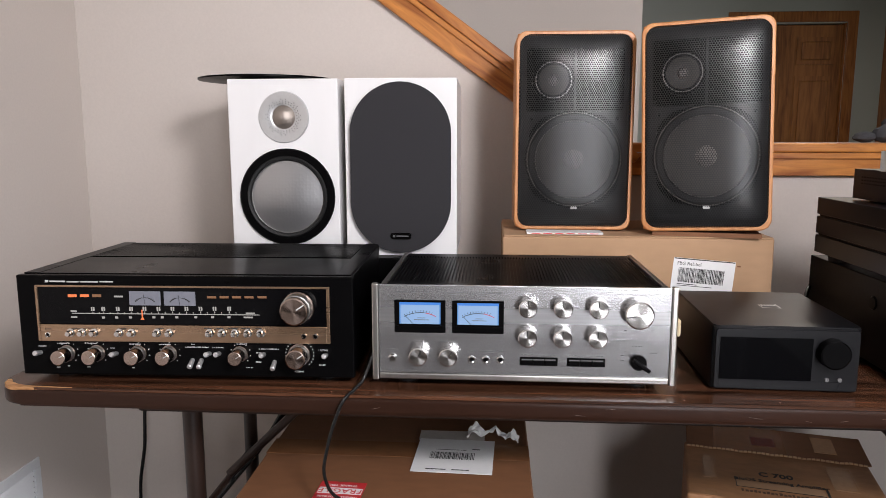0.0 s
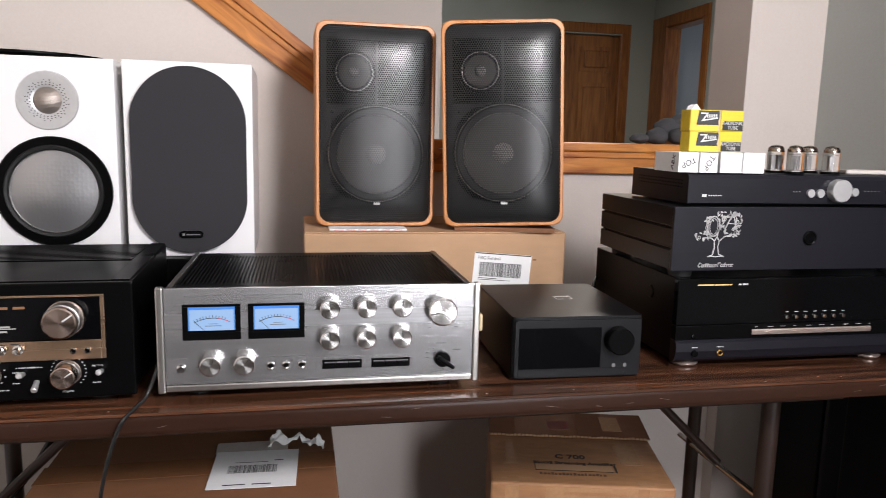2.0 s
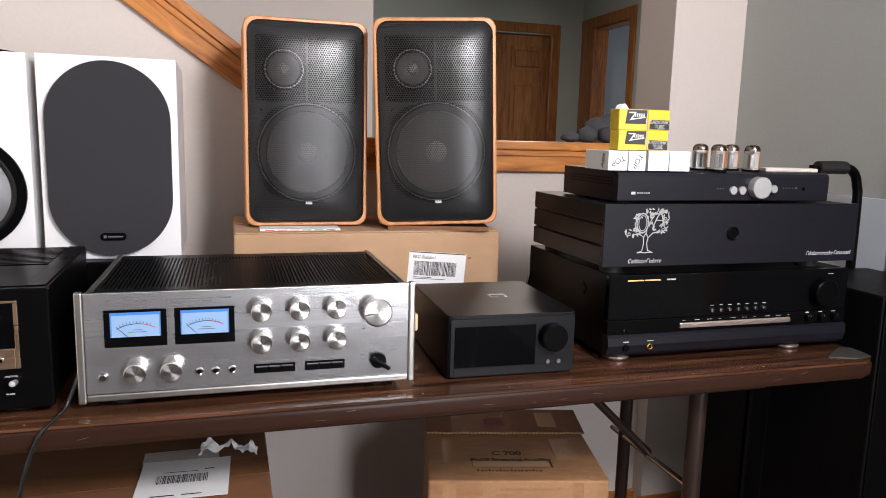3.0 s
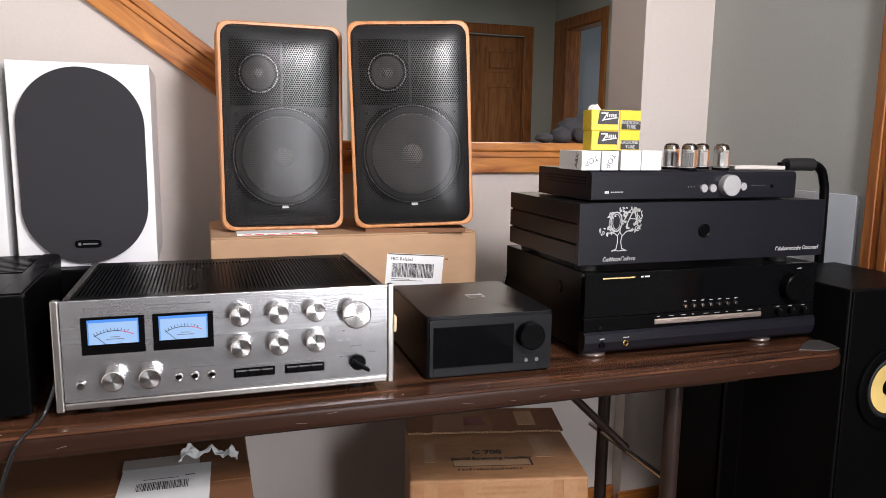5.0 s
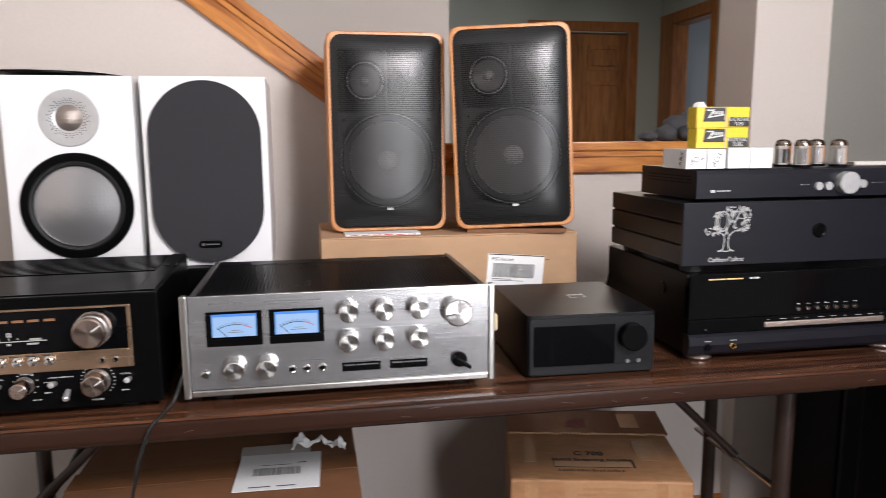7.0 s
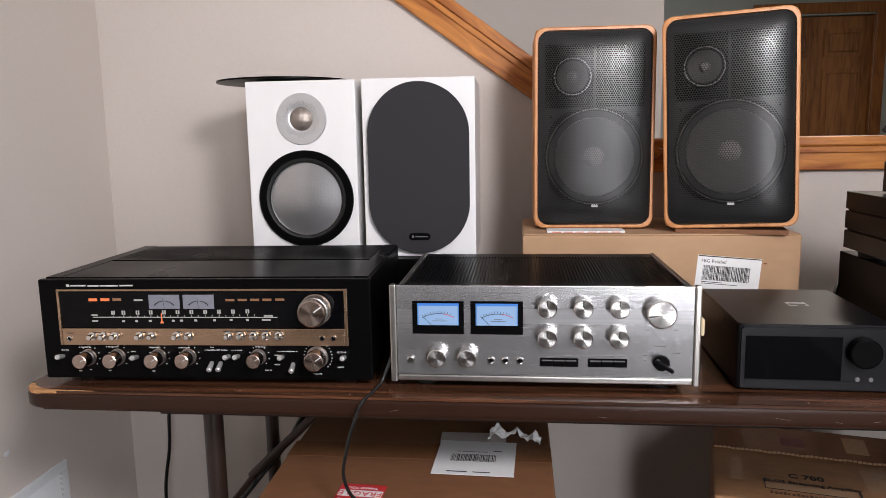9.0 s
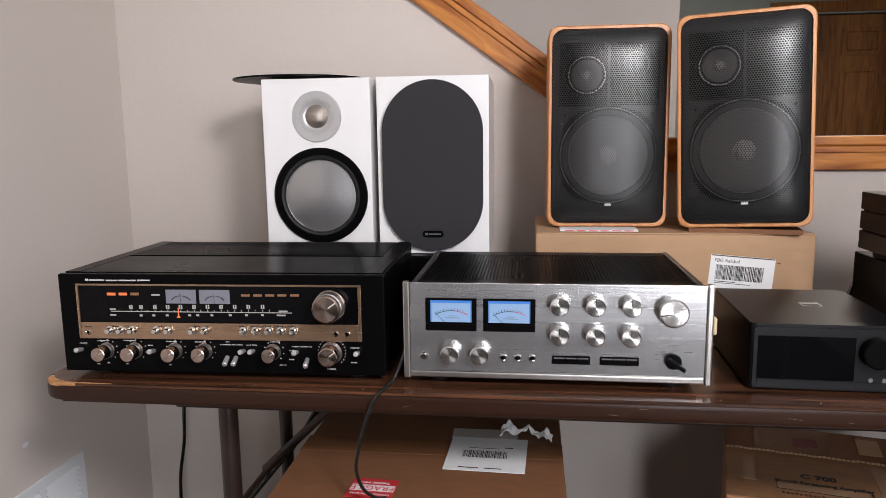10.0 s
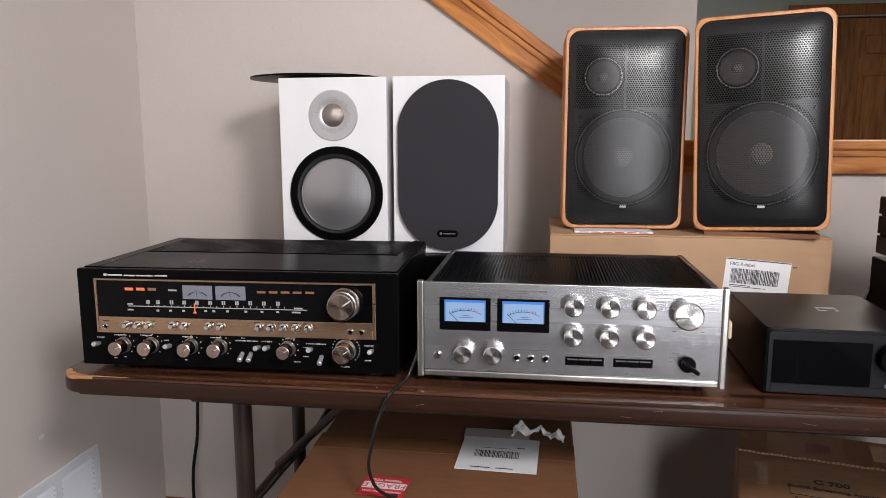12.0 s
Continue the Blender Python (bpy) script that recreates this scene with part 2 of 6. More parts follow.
M_VINYL = mat("black_ash_vinyl", (0.004, 0.0038, 0.0038), 0.4, spec=0.07, big=12, small=120, vary=0.35, bump=0.1, stretch=(1, 1, 0.06))
M_PLUSH = mat("grey_knit_cloth", (0.055, 0.055, 0.06), 0.95, big=15, small=300, vary=0.25, bump=0.7)
M_BOARD = mat("pale_blue_white_board", (0.60, 0.66, 0.72), 0.4, vary=0.03, bump=0.02)
M_VENT = mat("white_enamel_steel", (0.72, 0.74, 0.76), 0.4, vary=0.03, bump=0.02)
M_TAPE_GREY = mat("grey_duct_tape", (0.055, 0.05, 0.047), 0.3, vary=0.2, bump=0.2, big=30)
M_SCREEN = mat("black_display_glass", (0.002, 0.002, 0.0025), 0.06, spec=0.13, vary=0.1, bump=0, rvary=0.02)
M_METER = glow("blue_lit_meter_face", (0.33, 0.58, 1.0), 0.55, (0.10, 0.13, 0.17))
M_METER_TOP = glow("bright_blue_meter_edge", (0.05, 0.30, 1.0), 0.75)
M_METER_SIDE = glow("blue_meter_side_light", (0.12, 0.40, 1.0), 0.6)
M_METER_P = glow("pale_lit_meter_face", (0.55, 0.6, 0.8), 0.12, (0.13, 0.13, 0.145))
M_AMBER = glow("amber_indicator", (1.0, 0.42, 0.16), 0.26)
M_ORANGE = glow("orange_indicator", (1.0, 0.22, 0.06), 1.0)
M_DIALWHITE = glow("lit_dial_print", (1.0, 0.95, 0.9), 0.4)
M_GLASS = clear_glass("tube_glass", ior=1.12)
M_TUBE_IN = mat("grey_tube_plates", (0.26, 0.255, 0.25), 0.4, 0.7, vary=0.2)
M_GETTER = mat("silver_getter_flash", (0.35, 0.30, 0.26), 0.15, 1.0, vary=0.2, bump=0)
M_DARKROOM = mat("dim_room_paint", (0.34, 0.36, 0.39), 0.8, vary=0.05)


# metal with raised dimples, for the woofer cone and the mesh on the dome
def dimpled(name, color, scale, depth, rough):
    m, nt, b = nodes_of(name)
    N, L = nt.nodes.new, nt.links.new
    b.inputs["Base Color"].default_value = (*color, 1)
    b.inputs["Metallic"].default_value, b.inputs["Roughness"].default_value = 0.85, rough
    tc, vo, bp = N("ShaderNodeTexCoord"), N("ShaderNodeTexVoronoi"), N("ShaderNodeBump")
    vo.inputs["Scale"].default_value = scale
    vo.inputs["Randomness"].default_value = 0.4
    bp.inputs["Strength"].default_value, bp.inputs["Distance"].default_value = depth, 0.004
    L(tc.outputs["Object"], vo.inputs["Vector"])
    L(vo.outputs["Distance"], bp.inputs["Height"])
    L(bp.outputs[0], b.inputs["Normal"])
    return m


M_CONE = dimpled("dimpled_silver_cone", (0.42, 0.42, 0.425), 140, 0.045, 0.32)
M_DOME = dimpled("mesh_covered_gold_dome", (0.40, 0.35, 0.31), 420, 0.25, 0.42)

# ---- mesh helpers ----


def thing(name, m, label, category, group="", kind=""):
    ob = new(name)
    ob.empty_display_size = 0.05
    ob.matrix_world = m
    return tagged(ob, label, category, group, kind)


def mesh_of(name, bm, material, smooth=False):
    bmesh.ops.recalc_face_normals(bm, faces=bm.faces[:])
    me = bpy.data.meshes.new(name)
    bm.to_mesh(me)
    bm.free()
    me.materials.append(material)
    if smooth:
        me.polygons.foreach_set("use_smooth", [True] * len(me.polygons))
        me.set_sharp_from_angle(angle=radians(35))
    return me


JOINED = {"print", "tick_marks", "vent_row", "perforation", "leaf_print", "tree_print", "barcode", "dial_scale", "lettering_strokes", "scale", "strip_print", "corrugated_edge", "badge_marks"}


def part(name, bm, material, parent=None, label="", smooth=False):
    ob = new(name, mesh_of(name, bm, material, smooth))
    if parent is not None:
        ob.parent = parent
    return tagged(ob, label, kind="stuff" if name in JOINED else "")


def put(bm, m):
    bmesh.ops.transform(bm, matrix=m, verts=bm.verts[:])
    return bm


def cuboid(x0, y0, z0, x1, y1, z1, bevel=0.0, seg=2):
    bm = bmesh.new()
    bmesh.ops.create_cube(bm, size=1)
    put(bm, Matrix.Translation(((x0 + x1) / 2, (y0 + y1) / 2, (z0 + z1) / 2)) @ Matrix.Diagonal((x1 - x0, y1 - y0, z1 - z0, 1)))
    if bevel:
        bmesh.ops.bevel(bm, geom=bm.edges[:], offset=bevel, segments=seg, profile=0.5, affect="EDGES")
    return bm


def join(*bms):
    out = bms[0]
    for b in bms[1:]:
        me = bpy.data.meshes.new("tmp")
        b.to_mesh(me)
        b.free()
        out.from_mesh(me)
        bpy.data.meshes.remove(me)
    return out


def lathe(profile, seg=32, axis="y"):
    """A turned solid. profile: rows of radius and height along the axis; the first height lies at the front for axis y (towards -y is negative)."""
    bm = bmesh.new()
    rings = []
    for r, h in profile:
        if r < 1e-6:
            rings.append([bm.verts.new((0, 0, h))])
        else:
            rings.append([bm.verts.new((r * math.cos(2 * math.pi * k / seg), r * math.sin(2 * math.pi * k / seg), h)) for k in range(seg)])
    for a, b in zip(rings, rings[1:]):
        for k in range(seg):
            k2 = (k + 1) % seg
            if len(a) == 1 and len(b) == 1:
                continue
            if len(a) == 1:
                bm.faces.new((a[0], b[k], b[k2]))
            elif len(b) == 1:
                bm.faces.new((a[k], a[k2], b[0]))
            else:
                bm.faces.new((a[k], a[k2], b[k2], b[k]))
    if axis == "y":
        put(bm, Matrix.Rotation(radians(-90), 4, "X"))
    elif axis == "x":
        put(bm, Matrix.Rotation(radians(90), 4, "Y"))
    return bm


def at(bm, x, y, z):
    return put(bm, Matrix.Translation((x, y, z)))


def prism(points, d0, d1, plane="xz"):
    """A flat outline pushed from depth d0 to d1. plane xz: depth along y; xy: along z; yz: along x."""
    def where(p, d):
        return {"xz": (p[0], d, p[1]), "xy": (p[0], p[1], d), "yz": (d, p[0], p[1])}[plane]
    bm = bmesh.new()
    a = [bm.verts.new(where(p, d0)) for p in points]
    b = [bm.verts.new(where(p, d1)) for p in points]
    bm.faces.new(a), bm.faces.new(b[::-1])
    for k in range(len(points)):
        k2 = (k + 1) % len(points)
        bm.faces.new((a[k], a[k2], b[k2], b[k]))
    return bm


def rounded(x0, z0, x1, z1, r, seg=6):
    """Outline of a rectangle with rounded corners; r: one radius or four from bottom left, against the clock."""
    rs = r if isinstance(r, tuple) else (r,) * 4
    out = []
    for (cx, cz, a0), q in zip(((x0 + rs[0], z0 + rs[0], 180), (x1 - rs[1], z0 + rs[1], 270), (x1 - rs[2], z1 - rs[2], 0), (x0 + rs[3], z1 - rs[3], 90)), rs):
        for k in range(seg + 1):
            a = radians(a0 + 90 * k / seg)
            out.append((cx + q * math.cos(a), cz + q * math.sin(a)))
    return out


def tube(points, r, seg=10, smooth_path=True):
    """A round bar or cable along points."""
    pts = [Vector(p) for p in points]
    if smooth_path and len(pts) > 2:
        fine = []
        for i in range(len(pts) - 1):
            p0, p1, p2, p3 = pts[max(i - 1, 0)], pts[i], pts[i + 1], pts[min(i + 2, len(pts) - 1)]
            for k in range(8):
                t = k / 8
                fine.append(0.5 * ((2 * p1) + (p2 - p0) * t + (2 * p0 - 5 * p1 + 4 * p2 - p3) * t * t + (3 * p1 - p0 - 3 * p2 + p3) * t ** 3))
        pts = fine + [pts[-1]]
    bm = bmesh.new()
    rings, side = [], None
    for i, p in enumerate(pts):
        d = (pts[min(i + 1, len(pts) - 1)] - pts[max(i - 1, 0)]).normalized()
        if side is None:
            side = d.orthogonal().normalized()
        side = (side - d * side.dot(d)).normalized()
        up = d.cross(side)
        rings.append([bm.verts.new(p + r * (math.cos(2 * math.pi * k / seg) * side + math.sin(2 * math.pi * k / seg) * up)) for k in range(seg)])
    for a, b in zip(rings, rings[1:]):
        for k in range(seg):
            bm.faces.new((a[k], a[(k + 1) % seg], b[(k + 1) % seg], b[k]))
    bm.faces.new(rings[0][::-1]), bm.faces.new(rings[-1])
    return bm


def words(text, size, material, parent, m, name="lettering", align="CENTER", shear=0.0, bold=0.0):
    """Flat raised lettering in the built-in font; it lies in x and y of the pose m."""
    cu = bpy.data.curves.new(name, "FONT")
    cu.body, cu.size, cu.align_x, cu.align_y, cu.extrude, cu.shear = text, size, align, "CENTER", 0.0002, shear
    cu.resolution_u, cu.offset = 3, bold
    tmp = bpy.data.objects.new("tmp", cu)
    scene.collection.objects.link(tmp)
    me = bpy.data.meshes.new_from_object(tmp.evaluated_get(bpy.context.evaluated_depsgraph_get()))
    bpy.data.objects.remove(tmp)
    me.materials.clear()
    me.materials.append(material)
    me.transform(m)
    ob = new(name, me)
    ob.parent = parent
    return ob


FRONT = Matrix.Rotation(radians(90), 4, "X")


def on_front(x, y, z):
    return Matrix.Translation((x, y, z)) @ FRONT


def bars(rows, y0, y1):
    """Small flat marks on a front: rows of x0, z0, x1, z1."""
    return join(*[cuboid(a, y0, b, c, y1, d) for a, b, c, d in rows])


def dashes(rows, rng):
    """Splits long marks into runs of small strokes, as unreadable print."""
    out = []
    for a, b, c, d in rows:
        if c - a < 0.006:
            out.append((a, b, c, d))
            continue
        x = a
        while x < c - 0.0008:
            w = min(rng.uniform(0.0010, 0.0019), c - x)
            out.append((x, b, x + w, d + (0.0004 if rng.random() < 0.4 else 0.0)))
            x += w + (0.0017 if rng.random() < 0.15 else 0.0006)
    return out


def barcode(x0, x1, z0, z1, rng):
    out, x = [], x0
    while x < x1:
        w = rng.choice((0.0006, 0.0012, 0.0018))
        out.append((x, z0, min(x + w, x1), z1))
        x += w + rng.choice((0.0007, 0.0013))
    return out


# ---- structure ----


def structure(name, bm, material, label, smooth=False):
    return tagged(part(name, bm, material, None, label, smooth), category=name.split("_")[0], kind="structure")


structure("floor", cuboid(-1.6, -3.8, -0.1, 3.4, 5.2, 0), M_FLOOR, "dark grey-brown carpeted floor under the table")
structure("ceiling", cuboid(-1.6, -3.8, CEIL + 0.1, 4.6, 5.2, CEIL + 0.2), M_CEIL, "plain off-white painted ceiling")
structure("wall_left", cuboid(LEFT - 0.12, REAR, 0, LEFT, BACK + 0.9, CEIL + 0.1), M_WALL, "beige painted side wall with a vent near the floor")
structure("wall_back", prism([(LEFT, 0), (1.375, 0), (1.375, 1.03), (0.478, 1.03), (LEFT, 1.03 + (0.478 - LEFT) * 0.735)], BACK, BACK + 0.13), M_WALL, "beige half wall that follows the stairs down")
structure("wall_pillar", cuboid(1.375, 0.78, 0, RIGHT + 0.12, 0.96, CEIL + 0.1), M_WALL, "beige wall end beside the opening")
structure("wall_right", join(cuboid(RIGHT, -1.28, 0, RIGHT + 0.12, 0.78, CEIL + 0.1), cuboid(RIGHT, REAR, 0, RIGHT + 0.12, -2.62, CEIL + 0.1),
                             cuboid(RIGHT, -2.62, 0, RIGHT + 0.12, -1.28, 1.14), cuboid(RIGHT, -2.62, 2.36, RIGHT + 0.12, -1.28, CEIL + 0.1)), M_GREY_WALL, "grey-green painted side wall with a window")
structure("wall_stair", cuboid(LEFT, 1.75, 0, 0.722, 1.87, CEIL + 0.1), M_WALL, "beige wall on the far side of the stairs")
structure("wall_hall_side", cuboid(0.6, 1.87, 0, 0.722, 4.95, CEIL + 0.1), M_GREY_WALL, "grey wall along the hall")
structure("wall_hall_end", join(cuboid(0.6, 4.95, 0, 2.08, 5.07, CEIL + 0.1), cuboid(2.905, 4.95, 0, 3.32, 5.07, CEIL + 0.1), cuboid(2.08, 4.95, 2.0, 2.905, 5.07, CEIL + 0.1)), M_GREY_WALL, "grey wall at the end of the hall")
structure("wall_hall_right", join(cuboid(3.2, 0.96, 0, 3.32, 4.12, CEIL + 0.1), cuboid(3.2, 4.72, 0, 3.32, 4.95, CEIL + 0.1), cuboid(3.2, 4.12, 2.06, 3.32, 4.72, CEIL + 0.1)), M_GREY_WALL, "grey hall wall with an open doorway")
structure("wall_hall_front", cuboid(RIGHT + 0.12, 0.84, 0, 3.32, 0.96, CEIL + 0.1), M_GREY_WALL, "grey wall closing the hall")
structure("wall_side_room", join(cuboid(4.5, 3.2, 0, 4.6, 5.2, CEIL + 0.1), cuboid(3.32, 5.07, 0, 4.6, 5.2, CEIL + 0.1), cuboid(3.32, 3.2, 0, 4.6, 3.3, CEIL + 0.1)), M_DARKROOM, "dim grey room beyond the doorway")
# unseen closing wall, dark so that it sends little light back
structure("wall_rear", join(cuboid(LEFT, REAR - 0.12, 0, 1.0, REAR, CEIL + 0.1), cuboid(1.54, REAR - 0.12, 0, RIGHT, REAR, CEIL + 0.1), cuboid(1.0, REAR - 0.12, 2.05, 1.54, REAR, CEIL + 0.1)), M_REAR_WALL, "unseen rear wall, kept dark brown to cut fill, with an added door")
structure("baseboard", join(cuboid(LEFT, BACK - 0.014, 0, 1.375, BACK, 0.052, 0.004), cuboid(1.36, 0.766, 0, RIGHT, 0.78, 0.052, 0.004)), M_PINE, "varnished pine baseboard")

# cap of the half wall: level run and the run down the stairs
cap = thing("trim_half_wall_cap", Matrix(), "varnished orange pine cap on the half wall and stair slope", "trim", kind="structure")
part("cap_board", cuboid(0.49, BACK - 0.03, 1.082, 1.375, BACK + 0.16, 1.106, 0.005), M_PINE, cap)
part("apron_board", cuboid(0.47, BACK - 0.02, 1.024, 1.375, BACK, 1.0805, 0.003), M_PINE, cap)
part("bead", cuboid(0.48, BACK - 0.026, 1.066, 1.375, BACK - 0.0202, 1.0812, 0.002), M_PINE, cap)
for nm, z0, z1, y0, y1 in (("slope_apron", 0.0, 0.0575, BACK - 0.02, BACK), ("slope_cap", 0.0585, 0.0835, BACK - 0.032, BACK + 0.16), ("slope_bead", 0.043, 0.0582, BACK - 0.026, BACK - 0.0202)):
    bm = cuboid(-1.75, y0, z0, 0.01 + z0 * 0.3, y1, z1, 0.003)
    ob = part(nm, bm, M_PINE, cap)
    ob.matrix_basis = Matrix.Translation((0.478, 0, 1.024)) @ Matrix.Rotation(radians(36.3), 4, "Y")

# hall door with raised panels
door = thing("door_1", Matrix.Translation((2.1, 4.95, 0)), "stained pine six-panel door, closed, in a pine casing", "door", kind="structure")
part("slab", cuboid(-0.012, 0.03, 0.004, 0.797, 0.07, 1.992, 0.003), M_DOOR, door)
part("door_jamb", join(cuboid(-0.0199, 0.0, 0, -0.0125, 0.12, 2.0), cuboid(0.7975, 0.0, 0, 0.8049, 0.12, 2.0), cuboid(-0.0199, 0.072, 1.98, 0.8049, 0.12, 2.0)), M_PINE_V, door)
for cx in (0.195, 0.595):
    for z0, z1 in ((0.2, 0.78), (0.9, 1.60), (1.69, 1.90)):
        part("panel_moulding", prism(rounded(cx - 0.145, z0, cx + 0.145, z1, 0.004, 1), 0.022, 0.0296), M_DOOR, door)
        part("panel", cuboid(cx - 0.11, 0.012, z0 + 0.035, cx + 0.11, 0.0216, z1 - 0.035, 0.009), M_DOOR, door)
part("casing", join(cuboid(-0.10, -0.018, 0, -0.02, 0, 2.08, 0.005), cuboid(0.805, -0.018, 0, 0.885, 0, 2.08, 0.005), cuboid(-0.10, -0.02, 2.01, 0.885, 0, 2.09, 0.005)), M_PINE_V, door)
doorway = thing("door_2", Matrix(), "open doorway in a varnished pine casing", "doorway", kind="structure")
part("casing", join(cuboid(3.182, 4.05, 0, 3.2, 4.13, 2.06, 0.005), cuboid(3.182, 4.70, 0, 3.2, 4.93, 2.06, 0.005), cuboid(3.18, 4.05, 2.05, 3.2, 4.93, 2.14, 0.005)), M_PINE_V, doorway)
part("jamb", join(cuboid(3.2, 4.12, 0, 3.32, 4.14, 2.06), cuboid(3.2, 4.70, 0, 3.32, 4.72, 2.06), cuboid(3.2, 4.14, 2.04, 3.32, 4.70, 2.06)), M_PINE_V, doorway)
# door casing on the side wall
door3 = thing("door_3", Matrix(), "varnished pine door casing with an added dark slab", "door", kind="structure")
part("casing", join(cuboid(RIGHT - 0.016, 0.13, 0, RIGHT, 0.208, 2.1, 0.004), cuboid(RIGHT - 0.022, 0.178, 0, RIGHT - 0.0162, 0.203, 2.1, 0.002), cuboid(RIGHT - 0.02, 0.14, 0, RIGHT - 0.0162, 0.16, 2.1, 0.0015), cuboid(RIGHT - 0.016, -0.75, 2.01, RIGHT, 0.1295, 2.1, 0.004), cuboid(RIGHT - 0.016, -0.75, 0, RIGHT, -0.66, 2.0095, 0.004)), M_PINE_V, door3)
# unseen slab, made dark so the gloss fronts reflect black
part("slab", cuboid(RIGHT - 0.006, -0.66, 0.01, RIGHT - 0.0005, 0.1295, 2.0095), M_DARK_REFLECT, door3, "unseen slab, kept dark for black reflections")
window = thing("window_1", Matrix.Translation((RIGHT, -1.95, 1.75)), "white framed window in the side wall", "window", kind="structure")
part("window_frame", join(cuboid(0.02, -0.67, -0.61, 0.1, -0.62, 0.61), cuboid(0.02, 0.62, -0.61, 0.1, 0.67, 0.61), cuboid(0.02, -0.62, 0.56, 0.1, 0.62, 0.61), cuboid(0.02, -0.62, -0.61, 0.1, 0.62, -0.56)), M_VENT, window)
# frame added round the rear fill, out of view
fill_frame = thing("fill_door", Matrix.Translation((1.0, REAR, 0)), "unseen white door frame added round the rear fill light", "door", kind="structure")
part("door_frame", join(cuboid(0, -0.1, 0, 0.05, -0.02, 2.05), cuboid(0.49, -0.1, 0, 0.54, -0.02, 2.05), cuboid(0.05, -0.1, 1.99, 0.49, -0.02, 2.05), cuboid(0.05, -0.1, 0, 0.49, -0.02, 0.1)), M_VENT, fill_frame)
# lamp body added out of view to carry the key light
lamp_fix = thing("key_light_stand", Matrix.Translation((1.125, -1.98, 0)), "unseen white floor lamp added to hold the key light", "floor lamp")
part("base", lathe([(0, 0), (0.15, 0), (0.15, 0.015), (0.02, 0.025), (0, 0.025)], 32, "z"), M_VENT, lamp_fix)
part("pole", tube([(0, 0, 0.02), (0, 0, 1.985)], 0.012, 12, False), M_VENT, lamp_fix)
part("shade", put(lathe([(0, 0.20), (0.05, 0.20), (0.12, 0.15), (0.26, 0.012), (0.255, 0.012), (0.115, 0.14), (0, 0.185)], 32, "z"), Matrix.Translation((-1.125, 1.98, 0)) @ LAMP), M_VENT, lamp_fix, "white metal shade", True)
part("arm", tube([(0, 0, 1.97), (-0.09, 0.19, 1.99)], 0.012, 12, False), M_VENT, lamp_fix)
hall_fix = thing("ceiling_light", Matrix.Translation((1.9, 2.7, 2.43)), "round white ceiling light in the hall", "ceiling light")
part("base", lathe([(0, 0), (0.17, 0), (0.17, 0.07), (0, 0.07)], 32, "z"), M_VENT, hall_fix)

# filled nail hole on the side wall
nail = tagged(part("wall_scuff", put(lathe([(0, 0.0012), (0.005, 0.001), (0.008, 0)], 9, "x"), Matrix.Translation((LEFT, 0.335, 0.452)) @ Matrix.Diagonal((1, 1.3, 0.8, 1))), M_VENT), "small patch of white filler on the beige wall", "filler patch", kind="structure")
# wall register
vent = thing("wall_vent", Matrix.Translation((LEFT, 0.213, 0.104)), "white enamelled steel wall register with slanted louvres", "vent")
part("frame", join(cuboid(0, 0, 0.225, 0.006, 0.31, 0.25, 0.002), cuboid(0, 0, 0, 0.006, 0.31, 0.025, 0.002), cuboid(0, 0, 0.0252, 0.006, 0.022, 0.2248), cuboid(0, 0.288, 0.0252, 0.006, 0.31, 0.2248), cuboid(0, 0.145, 0.0252, 0.006, 0.165, 0.2248)), M_VENT, vent)
part("backing", cuboid(0.0002, 0.02, 0.022, 0.001, 0.29, 0.228), M_BLACK, vent)
part("screw", at(lathe([(0, 0.0025), (0.004, 0.002), (0.005, 0)], 12, "x"), 0.006, 0.30, 0.125), M_VENT, vent)
for k in range(15):
    for y0, y1 in ((0.0222, 0.1412), (0.1652, 0.2842)):
        z = 0.030 + k * 0.0136
        bm = put(cuboid(-0.0005, y0, -0.0063, 0.0005, y1, 0.0063), Matrix.Translation((0.0045, 0, z)) @ Matrix.Rotation(radians(-42), 4, "Y"))
        part("slat", bm, M_VENT, vent)

# ---- folding table ----
TOP, FRONT_Y, REAR_Y, TX0, TX1 = 0.74, -0.045, 0.61, -0.588, 1.308


